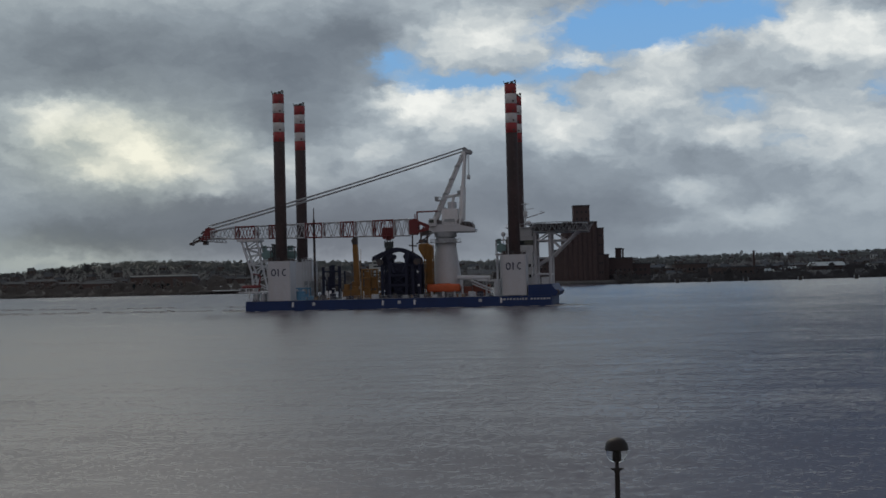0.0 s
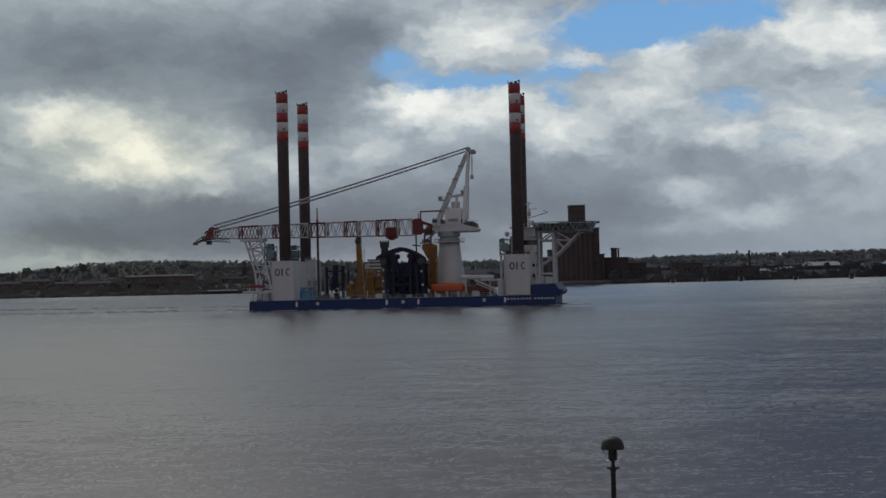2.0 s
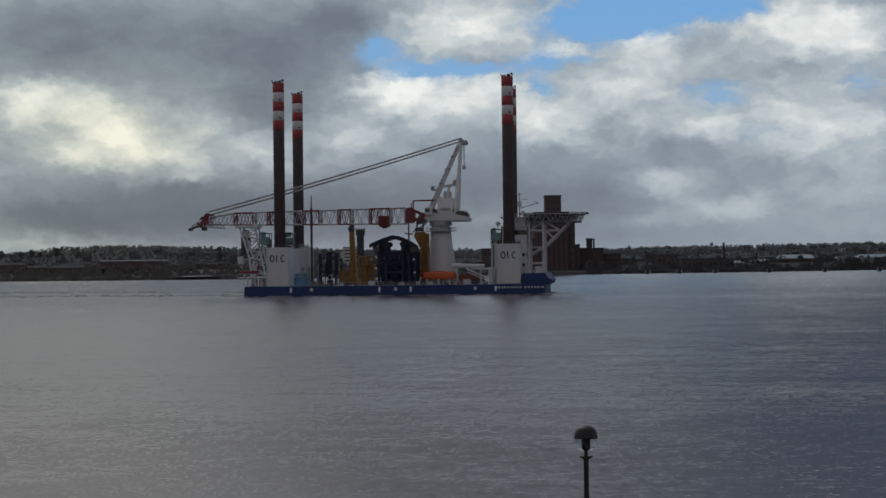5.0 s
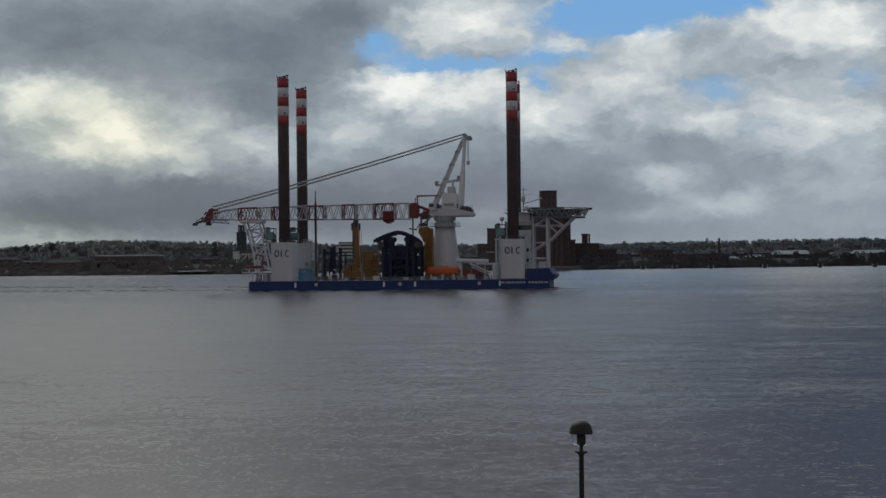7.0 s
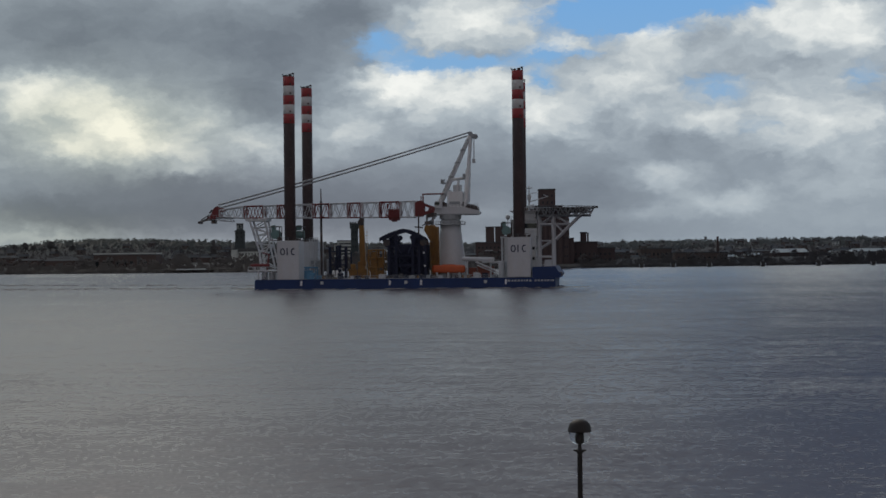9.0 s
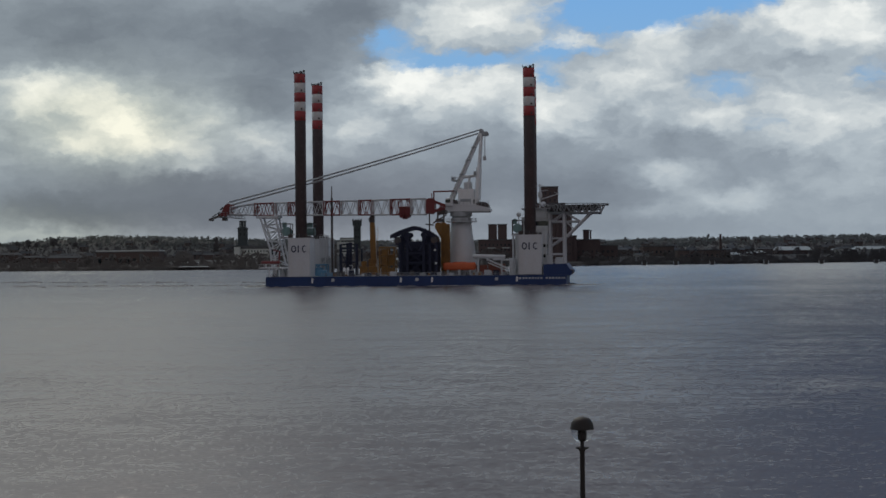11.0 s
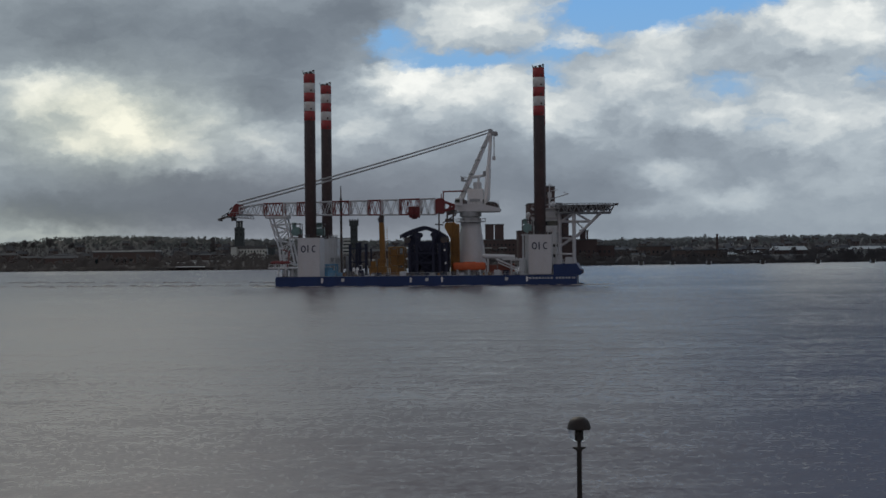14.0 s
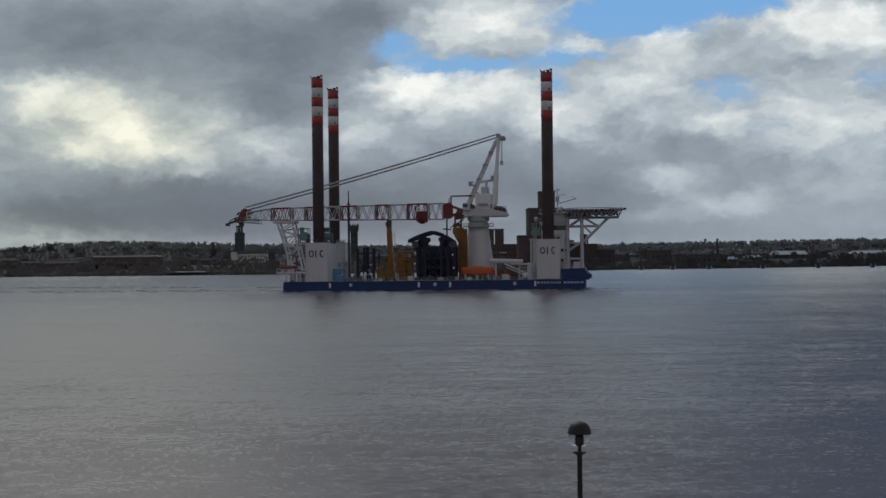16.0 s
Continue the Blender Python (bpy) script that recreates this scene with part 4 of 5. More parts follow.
def helideck():
    pts = []
    for i in range(8):
        a = radians(22.5 + 45 * i)
        pts.append((52.7 + 11.1 * math.cos(a), 11.1 * math.sin(a)))
    bm = B()
    up = [bm.verts.new((x, y, 26.155)) for x, y in pts]
    dn = [bm.verts.new((x, y, 26.35)) for x, y in pts]
    bm.faces.new(up)
    bm.faces.new(dn[::-1])
    for i in range(8):
        bm.faces.new((dn[i], dn[(i + 1) % 8], up[(i + 1) % 8], up[i]))
    h = part("helideck", bm, M_DARK, SHIP, "dark grey octagonal helicopter deck over the bow")
    bm = B()
    out = [(52.7 + (x - 52.7) * 1.13, y * 1.13) for x, y in pts]
    for i in range(8):
        (a, b), (c, d) = out[i], out[(i + 1) % 8]
        bar(bm, (a, b, 26.8), (c, d, 26.8), 0.09, 5)
        for k in range(7):
            u = k / 7
            ox, oy = a + (c - a) * u, b + (d - b) * u
            ix, iy = pts[i][0] + (pts[(i + 1) % 8][0] - pts[i][0]) * u, pts[i][1] + (pts[(i + 1) % 8][1] - pts[i][1]) * u
            bar(bm, (ix, iy, 26.55), (ox, oy, 26.8), 0.07, 5)
            bar(bm, (ix, iy, 26.55), (ox, oy, 26.5), 0.05, 5)
    part("safety_net", bm, M_DARK, h, "dark safety net frame")
    for y in (-7.5, -2.5, 2.5, 7.5):
        part("deck_truss", lattice(B(), 44.0, 61.8, 23.9, 26.35, 23.9, 26.35, y - 0.35, y + 0.35, 7, 0.17, 0.2), M_GREY, h, "pale lattice girder")
    bm = B()
    for x in (44.2, 49.2, 53.6, 58.2, 61.6):
        bar(bm, (x, -7.5, 23.9), (x, 7.5, 23.9), 0.25)
        bar(bm, (x, -9, 26.15), (x, 9, 26.15), 0.25)
    part("cross_girder", bm, M_PALE, h)
    # Dark boxes added to darken the underside, so the truss stands out.
    bm = box(B(), 43.8, 52.5, -6.8, 6.8, 24.3, 25.9, 0.1)
    box(bm, 52.6, 60.6, -5.5, 5.5, 24.9, 25.9, 0.1)
    part("under_deck_filler", bm, M_DARK, h, "dark filler boxes added under the deck")
    bm = B()
    for i in range(8):
        (a, b), (c, d) = pts[i], pts[(i + 1) % 8]
        for k in range(5):
            u, v = k / 5, (k + 0.5) / 5
            p1, p2, p3 = (a + (c - a) * u, b + (d - b) * u), (a + (c - a) * v, b + (d - b) * v), (a + (c - a) * (u + 0.2), b + (d - b) * (u + 0.2))
            m1 = (52.7 + (p2[0] - 52.7) * 0.9, p2[1] * 0.9)
            bar(bm, (*p1, 26.35), (*m1, 24.4), 0.12, 5)
            bar(bm, (*m1, 24.4), (*p3, 26.35), 0.12, 5)
    part("edge_truss", bm, M_PALE, h)
    for y in (-6.5, 6.5):
        for x, z0 in ((49.3, 3.4), (44.4, 3.4)):
            part("column", bar(B(), (x, y, z0), (x, y, 24.0), 0.5, 12), M_WHITE, h, "white tubular column")
        bm = B()
        bar(bm, (50.0, y, 15.8), (58.2, y, 23.8), 0.36, 8)
        part("raking_strut", bm, M_WHITE, h)
        part("brace", bar(B(), (49.3, y, 21.0), (55.2, y, 21.0), 0.25, 8), M_WHITE, h)
        part("brace", bar(B(), (50.2, y, 23.7), (55.2, y, 20.8), 0.25, 8), M_WHITE, h)
        part("brace", bar(B(), (50.0, y, 21.0), (52.6, y, 18.4), 0.22, 8), M_WHITE, h)
        part("brace", bar(B(), (44.4, y, 21.0), (49.3, y, 21.0), 0.3, 8), M_WHITE, h)
        part("brace", bar(B(), (44.4, y, 20.6), (49.2, y, 23.8), 0.25, 8), M_WHITE, h)
        part("brace", bar(B(), (44.4, y, 12.6), (49.2, y, 15.6), 0.28, 8), M_WHITE, h)
        part("brace", bar(B(), (44.4, y, 10.0), (49.3, y, 10.0), 0.35, 8), M_WHITE, h)
        part("brace", bar(B(), (44.4, y, 15.4), (49.3, y, 15.4), 0.2, 8), M_WHITE, h)
    for x, z in ((49.3, 23.7), (49.3, 15.6), (49.3, 10), (44.4, 23.7), (44.4, 15.6), (44.4, 10), (58.4, 23.6)):
        part("cross_brace", bar(B(), (x, -6.5, z), (x, 6.5, z), 0.3, 8), M_WHITE, h)
    bm = B()
    for x in [43.2 + 1.2 * i for i in range(7)]:
        bar(bm, (x, -19.6, 6.7), (x, -19.6, 8.2), 0.07, 5)
    for z in (7.4, 8.2):
        bar(bm, (43.2, -19.6, z), (50.2, -19.6, z), 0.07, 5)
    part("bow_rail", bm, M_WHITE, h)
    bm = box(B(), 43.4, 45.4, -10, -6, 6.6, 9.6, 0.1)
    box(bm, 46.5, 48.8, -9, -5, 6.6, 9.0, 0.1)
    part("bow_locker", bm, M_PALE, h)
    part("bow_deck", box(B(), 42.9, 50.2, -19.8, 19.8, 6.3, 6.6), M_GREY, h)


helideck()


def deckhouse():
    bm = box(B(), 33.0, 43.6, -9, 12, 3.36, 17.2, 0.1)
    d = part("deckhouse", bm, M_DECKHOUSE, SHIP, "off-white stacked deckhouse with bridge and masts")
    part("bridge_tier", box(B(), 35.2, 43.9, -8, 11, 17.2, 22.4, 0.1), M_DECKHOUSE, d)
    part("upper_tier", box(B(), 37.0, 43.4, -7, 9, 22.4, 25.4, 0.1), M_DECKHOUSE, d)
    for z in (5.6, 9.0, 12.4):
        for y in (-6.5, -3, 0.5, 4, 7.5):
            part("window", box(B(), 43.56, 43.66, y - 0.6, y + 0.6, z, z + 1.0), M_GLASS, d)
        for x in (41.5, 42.8):
            part("window", box(B(), x - 0.4, x + 0.4, -9.06, -8.96, z, z + 1.0), M_GLASS, d)
    part("bridge_window", box(B(), 36.0, 43.95, -8.06, -7.96, 19.6, 21.2), M_GLASS, d, "dark band of bridge windows")
    part("bridge_window", box(B(), 43.86, 43.97, -7.6, 10.6, 19.6, 21.2), M_GLASS, d, "dark band of bridge windows")
    bm = B()
    for z in (17.2, 22.4, 25.4):
        bar(bm, (35.5, -8.6, z + 1.1), (44.4, -8.6, z + 1.1), 0.07, 5)
        for i in range(7):
            bar(bm, (35.5 + 1.48 * i, -8.6, z), (35.5 + 1.48 * i, -8.6, z + 1.1), 0.06, 5)
        box(bm, 35.0, 44.6, -8.9, 11.5, z - 0.1, z + 0.1)
    part("gallery", bm, M_WHITE, d)
    bm = bar(B(), (41.2, -3, 25.4), (41.2, -3, 34.0), 0.32, 8, 0.15)
    bar(bm, (40.0, -3, 33.2), (42.4, -3, 33.4), 0.12, 6)
    bar(bm, (41.2, -3, 28.6), (47.6, -3, 30.4), 0.16, 6)
    bar(bm, (41.2, -3, 31.4), (44.0, -3, 31.8), 0.1, 6)
    bar(bm, (47.6, -3, 30.4), (46.0, -3, 31.0), 0.1, 6)
    box(bm, 40.6, 41.9, -3.6, -2.4, 29.2, 31.0)
    part("mast", bm, M_PALE, d)
    bm = B()
    bmesh.ops.create_uvsphere(bm, u_segments=14, v_segments=9, radius=0.9, matrix=pose(42.4, -5.2, 26.9))
    part("radar_dome", bm, M_WHITE, d, "", True)
    bm = B()
    bmesh.ops.create_uvsphere(bm, u_segments=14, v_segments=9, radius=0.8, matrix=pose(34.2, -7.5, 23.4))
    bar(bm, (34.2, -7.5, 17.2), (34.2, -7.5, 22.8), 0.15)
    part("radar_dome", bm, M_WHITE, d, "", True)
    for x, z in ((43.0, 23.6), (42.2, 18.2)):
        part("floodlight", box(B(), x, x + 0.7, -9.2, -8.6, z, z + 0.7), M_PALE, d)


deckhouse()


def deck_load():
    # handling frame with arched top
    y0 = -10.0
    f = part("handling_frame", box(B(), -5.6, 7.2, y0 - 3.6, y0 + 3.6, 3.36, 4.2), M_NAVY, SHIP, "dark blue arched handling frame on deck")
    for yy in (y0 - 3.2, y0 + 3.2):
        for (xa, za), (xb, zb), (xc, zc) in (((-8.6, 16.4), (-4.4, 18.6), (-0.4, 19.4)), ((7.0, 15.8), (3.6, 18.4), (-0.4, 19.4))):
            pts = []
            for i in range(9):
                u = i / 8
                pts.append(((1 - u) ** 2 * xa + 2 * u * (1 - u) * xb + u * u * xc, (1 - u) ** 2 * za + 2 * u * (1 - u) * zb + u * u * zc))
            up = [(x, z + 0.55) for x, z in pts]
            dn = [(x, z - 0.65) for x, z in pts]
            bm = prism(B(), dn + up[::-1], yy - 0.5, yy + 0.5)
            for i in range(1, 8):
                box(bm, pts[i][0] - 0.1, pts[i][0] + 0.1, yy - 0.62, yy + 0.62, pts[i][1] - 0.7, pts[i][1] + 0.66)
            part("arch_arm", bm, M_NAVY, f)
        for x in (-5.4, -2.9, 2.6, 4.8, 7.0):
            top = 14.4 if abs(x) > 4 else 16.6
            part("frame_post", box(B(), x - 0.45, x + 0.45, yy - 0.45, yy + 0.45, 4.2, top, 0.05), M_NAVY, f)
        bm = B()
        for z in (7.6, 10.8, 14.0):
            box(bm, -5.6, 7.2, yy - 0.3, yy + 0.3, z - 0.3, z + 0.3)
        for x0, x1 in ((-5.4, -2.9), (-2.9, 2.6), (2.6, 4.8), (4.8, 7.0)):
            for za, zb in ((4.4, 7.6), (7.6, 10.8), (10.8, 14.0)):
                bar(bm, (x0, yy, za), (x1, yy, zb), 0.2)
                bar(bm, (x1, yy, za), (x0, yy, zb), 0.2)
        part("frame_lacing", bm, M_NAVY, f)
        bm = B()
        for s in (-1, 1):
            bar(bm, (s * 1.4, yy, 11.5), (s * 3.6, yy, 16.8), 0.6, 10)
            bar(bm, (s * 2.6, yy - 0.5, 16.9), (s * 2.6, yy + 0.5, 16.9), 0.9, 12)
        part("clamp_arm", bm, M_NAVY, f)
        for s in (-1, 1):
            part("roller", bar(B(), (s * 6.2, yy - 0.6, 15.2), (s * 6.2, yy + 0.6, 15.2), 1.1, 14), M_DARK, f)
    for s in (-1, 1):
        side = [(s * 7.0 - 0.2, 13.8), (s * 7.2 - 0.2, 15.6), (s * 5.2 - 0.2, 16.9), (s * 3.6 - 0.2, 17.6), (s * 2.5 - 0.2, 17.2), (s * 1.9 - 0.2, 15.2), (s * 1.6 - 0.2, 13.8)]
        part("arch_plate", prism(B(), side, y0 - 0.4, y0 + 0.4), M_NAVY, f)
    for x0, x1, yy in ((-5.2, -3.0, 0.6), (2.8, 4.7, 1.0), (4.9, 6.9, -0.4), (-2.8, 2.8, 2.4)):
        part("machine_block", box(B(), x0, x1, y0 + yy - 0.8, y0 + yy + 0.8, 4.2, rnd.uniform(10.5, 13.6), 0.1), M_NAVY, f)
    part("funnel", lathe(B(), [(2.0, 4.2), (2.3, 8.0), (3.3, 12.5), (3.5, 14.6), (3.0, 14.8)], 20, 0.0, y0), M_NAVY, f)
    for x, z in ((-6.3, 9.0), (-6.1, 12.6), (6.5, 11.8), (-6.2, 5.5), (6.8, 7.4)):
        part("work_light", box(B(), x - 0.25, x + 0.25, y0 - 4.2, y0 - 3.8, z - 0.3, z + 0.3), M_MARK, f)
    # ochre tower crane and machinery
    bm = box(B(), -18.2, -15.4, -1.4, 1.4, 3.36, 9.0, 0.1)
    t = part("ochre_tower", bm, M_YELLOW, SHIP, "ochre yellow telescopic tower with dark head")
    part("tower_shaft", prism(B(), [(-17.5, 9.0), (-15.6, 9.0), (-16.1, 20.0), (-16.4, 23.0), (-17.7, 23.0), (-17.8, 20.0)], -0.8, 0.8), M_YELLOW, t)
    bm = box(B(), -17.9, -16.2, -1.0, 1.0, 21.6, 23.6, 0.1)
    box(bm, -17.6, -16.2, -0.8, 0.8, 23.4, 24.2, 0.1)
    bar(bm, (-17.9, 0, 21.8), (-18.3, 0, 23.0), 0.15)
    part("tower_head", bm, M_DARK, t, "dark tower head")
    bm = B()
    for z in range(10, 20):
        bar(bm, (-15.6, -1.2, z), (-14.8, -1.2, z), 0.05, 5)
    bar(bm, (-14.9, -1.2, 9), (-14.9, -1.2, 20), 0.07, 5)
    part("ladder", bm, M_YELLOW, t)
    bm = box(B(), -20.8, -14.6, -4.5, -1.6, 3.36, 6.4, 0.1)
    box(bm, -20.2, -18.6, -4.2, -2.0, 6.4, 8.2, 0.1)
    box(bm, -17.4, -15.2, -4.2, -2.0, 6.4, 7.4, 0.1)
    part("power_pack", bm, M_YELLOW, t)
    bm = B()
    for x in (-13.2, -10.6, -8.2):
        for y in (-8, -3):
            bar(bm, (x, y, 3.36), (x, y, 13.0), 0.3, 8)
    for z in (7.0, 10.2, 12.9):
        for y in (-8, -3):
            bar(bm, (-13.2, y, z), (-8.2, y, z), 0.26, 8)
        for x in (-13.2, -8.2):
            bar(bm, (x, -8, z), (x, -3, z), 0.22, 8)
    c = part("ochre_frame", bm, M_YELLOW, SHIP, "ochre yellow cargo frame with crates")
    for x, z, h in ((-12.9, 3.36, 3.3), (-10.4, 3.36, 2.6), (-12.6, 7.2, 2.6), (-10.3, 7.2, 3.0), (-12.7, 10.4, 1.9)):
        part("crate", box(B(), x, x + 2.0, -7.4, -4.0, z, z + h, 0.08), M_YELLOW, c)
    # access tower beside the pedestal
    a = part("access_tower", box(B(), 8.4, 10.2, -7.4, -5.0, 3.36, 16.0, 0.1), M_YELLOW, SHIP, "ochre yellow access tower beside the crane")
    bm = B()
    for x in (8.0, 10.4):
        for y in (-7.9, -4.6):
            bar(bm, (x, y, 3.36), (x, y, 20.6), 0.2, 8)
    for z0, z1 in ((4, 8), (8, 12), (12, 16), (16, 20)):
        bar(bm, (8.0, -7.9, z0), (10.4, -7.9, z1), 0.13)
    part("tower_frame", bm, M_YELLOW, a)
    for z in (8, 12, 16, 20):
        part("landing", box(B(), 7.7, 10.6, -8.1, -4.4, z - 0.12, z + 0.12), M_YELLOW, a)
    part("tower_top", prism(B(), [(7.6, 16.0), (10.4, 16.0), (10.5, 20.0), (9.0, 21.2), (6.0, 21.0), (5.8, 19.4)], -7.6, -4.8), M_YELLOW, a)
    bm = B()
    bar(bm, (3.9, -7.2, 4), (3.9, -7.2, 24.6), 0.26, 8)
    bar(bm, (2.6, -7.2, 20.6), (5.4, -7.2, 20.3), 0.22, 8)
    box(bm, 6.0, 8.8, -7.2, -5.2, 21.3, 22.4)
    bar(bm, (8.6, -5.5, 21), (8.6, -5.5, 24.4), 0.3, 8)
    bar(bm, (5.0, -6, 21), (9.6, -6, 23.8), 0.2, 8)
    bar(bm, (6.6, -6, 21), (6.6, -6, 25), 0.3, 8)
    part("service_mast", bm, M_DARK, a, "dark pipes on the tower")
    # dark posts
    for x, y, h, r in ((-27.8, -2, 13.8, 0.5), (-26.0, 1, 14.2, 0.4), (-24.4, -2, 14.4, 0.6), (-22.0, -3, 14.0, 0.55), (-24.8, -7, 10.4, 0.3), (-26.8, -7, 11.0, 0.3), (-20.4, -2, 12.2, 0.3)):
        b = part("pile_guide", bar(B(), (x, y, 3.36), (x, y, h), r, 12), M_NAVY, SHIP, "dark blue upright pile guide")
        part("guide_collar", bar(B(), (x, y, h), (x, y, h + 0.35), r * 1.25, 12), M_NAVY, b)
        part("guide_foot", bar(B(), (x, y, 3.36), (x, y, 3.8), r * 1.5, 12), M_NAVY, b)
    bm = B()
    for z in (8.0, 12.6):
        bar(bm, (-27.8, -2, z), (-22.0, -3, z), 0.25)
    bar(bm, (-27.8, -2, 4), (-24.4, -2, 12), 0.18)
    bar(bm, (-24.4, -2, 4), (-27.8, -2, 12), 0.18)
    part("guide_tie", bm, M_NAVY, SHIP, "dark blue tie beams")
    for x in (-25.2, -24.0):
        part("drum_bag", lathe(B(), [(0.4, 3.36), (0.55, 4.2), (0.5, 5.6), (0.25, 6.2)], 10, x, -9), M_MARK, SHIP, "white bulk bag", True)
    p = part("signal_pole", bar(B(), (-31.2, 0, 3.36), (-31.2, 0, 30.2), 0.42, 8), M_DARK, SHIP, "tall dark mast")
    part("pole_top", bar(B(), (-31.2, 0, 30.2), (-31.2, 0, 34.4), 0.24, 8, 0.16), M_DARK, p)
    # machines and lockers near the stern house
    bm = box(B(), -37.6, -31.4, -9, -5, 3.36, 4.0)
    for x in (-37.4, -34.6, -31.6):
        for y in (-8.8, -5.2):
            bar(bm, (x, y, 4.0), (x, y, 7.2), 0.22)
    for y in (-8.8, -5.2):
        bar(bm, (-37.4, y, 7.2), (-31.6, y, 7.2), 0.22)
        bar(bm, (-37.4, y, 4.0), (-34.6, y, 7.2), 0.15)
    box(bm, -36.8, -33.0, -8.2, -5.8, 4.0, 6.2, 0.1)
    part("blue_skid", bm, M_LIGHTBLUE, SHIP, "light blue machine skid")
    bm = box(B(), -32.2, -29.6, -19.4, -16.4, 3.36, 5.4, 0.1)
    box(bm, -29.3, -27.6, -19.4, -17.0, 3.36, 4.6, 0.1)
    part("blue_locker", bm, M_LIGHTBLUE, SHIP, "light blue deck locker")
    bm = box(B(), -35.6, -32.2, 2.4, 6.0, 3.36, 9.6, 0.1)
    v = part("stair_tower", bm, M_GREY, SHIP, "pale grey stair tower with open posts and landings")
    for x in (-35.9, -34.0, -32.0):
        for y in (2.0, 6.4):
            part("tower_post", bar(B(), (x, y, 3.36), (x, y, 18.0 - 0.7 * abs(x + 34.6)), 0.2, 8), M_PALE, v)
    for z in (7.0, 10.2, 13.4, 16.4):
        part("landing", box(B(), -36.1, -31.8, 1.8, 6.6, z - 0.1, z + 0.1), M_PALE, v)
        bm = B()
        for k in (0.55, 1.1):
            bar(bm, (-36.1, 1.9, z + k), (-31.8, 1.9, z + k), 0.05, 5)
        bar(bm, (-35.6, 2.2, z - 3.0), (-32.4, 2.2, z), 0.14, 6)
        part("stair_rail", bm, M_PALE, v)
    part("vent_trunk", box(B(), -30.9, -29.6, 7.0, 9.0, 3.36, 10.0, 0.1), M_GREY, SHIP, "grey vent trunk")
    # white gangway gear between pedestal and bow house
    bm = bar(B(), (18.8, -9, 9.6), (29.6, -9, 9.2), 0.75, 14)
    for x in (20.5, 28.4):
        bar(bm, (x, -9, 3.36), (x, -9, 9.2), 0.3, 8)
    g = part("gangway_tube", bm, M_WHITE, SHIP, "white tubular gangway with raking stays")
    bm = bar(B(), (23.5, -11, 8.6), (31.0, -11, 5.2), 0.32, 8)
    bar(bm, (24.0, -11, 7.4), (31.0, -11, 4.4), 0.2, 8)
    bar(bm, (28.6, -11, 8.2), (32.6, -11, 8.4), 0.35, 8)
    box(bm, 31.2, 33.2, -12, -10, 3.36, 8.8, 0.15)
    box(bm, 25.6, 29.6, -11.6, -10.2, 8.2, 8.8, 0.1)
    part("stay", bm, M_WHITE, g)
    bm = box(B(), 19.8, 23.4, -8, -4, 3.36, 6.6, 0.1)
    box(bm, 23.8, 29.4, -8, -5, 3.36, 7.0, 0.1)
    part("container", bm, mat("brown red container paint", (0.20, 0.055, 0.035), 0.6), SHIP, "brown-red deck containers")
    # loose boxes, pipes and rails along the near side
    pal = [M_GREY, M_DARK, M_PALE, M_NAVY, M_YELLOW, M_DARK]
    for i in range(34):
        x = rnd.uniform(-30, 31)
        y = rnd.uniform(-18, -13.5)
        w, d, h = rnd.uniform(0.5, 2.2), rnd.uniform(0.5, 1.5), rnd.uniform(0.4, 1.9)
        part("deck_box", box(B(), x, x + w, y, y + d, 3.36, 3.36 + h, 0.05), rnd.choice(pal), SHIP, "small deck machinery box")
    for i in range(16):
        x, h = rnd.uniform(-30, 31), rnd.uniform(1.5, 5.0)
        y = rnd.uniform(-12, 2)
        bm = bar(B(), (x, y, 3.36), (x, y, 3.36 + h), 0.12)
        bar(bm, (x, y, 3.36 + h), (x + rnd.uniform(-1.5, 1.5), y, 3.36 + h), 0.12)
        part("vent_pipe", bm, rnd.choice([M_GREY, M_DARK, M_PALE]), SHIP, "bent vent pipe")
    for x0 in range(-31, 34, 5):
        bm = B()
        for k in range(4):
            bar(bm, (x0 + 1.55 * k, -19.7, 3.3), (x0 + 1.55 * k, -19.7, 4.4), 0.05, 5)
        for z in (3.85, 4.4):
            bar(bm, (x0, -19.7, z), (x0 + 4.7, -19.7, z), 0.045, 5)
        part("rail_length", bm, M_GREY, HULL)


deck_load()


# ---- far bank: buildings ----
def building(name, label, category, blocks, material, base=0.0):
    """A building of blocks (x0, x1, y0, y1, z0, z1), the first its main wall."""
    x0, x1, y0, y1, z0, z1 = blocks[0]
    cx, cy = (x0 + x1) / 2, (y0 + y1) / 2
    t = thing(name, pose(cx, cy, z0), label, category)
    for b in blocks:
        part("wall", box(B(), b[0] - cx, b[1] - cx, b[2] - cy, b[3] - cy, b[4] - z0, b[5] - z0, 0.15), material, t)
        part("coping", box(B(), b[0] - cx - 0.4, b[1] - cx + 0.4, b[2] - cy - 0.4, b[3] - cy + 0.4, b[5] - z0, b[5] - z0 + 0.9, 0.1), M_CONCRETE if material is M_CONCRETE else M_SLATE, t)
    return t, cx, cy, z0


def windows(t, xs, zs, y, w, h, material=None):
    for x in xs:
        for z in zs:
            part("window", box(B(), x - w / 2, x + w / 2, y - 0.12, y + 0.05, z, z + h), material or M_GLASS, t)


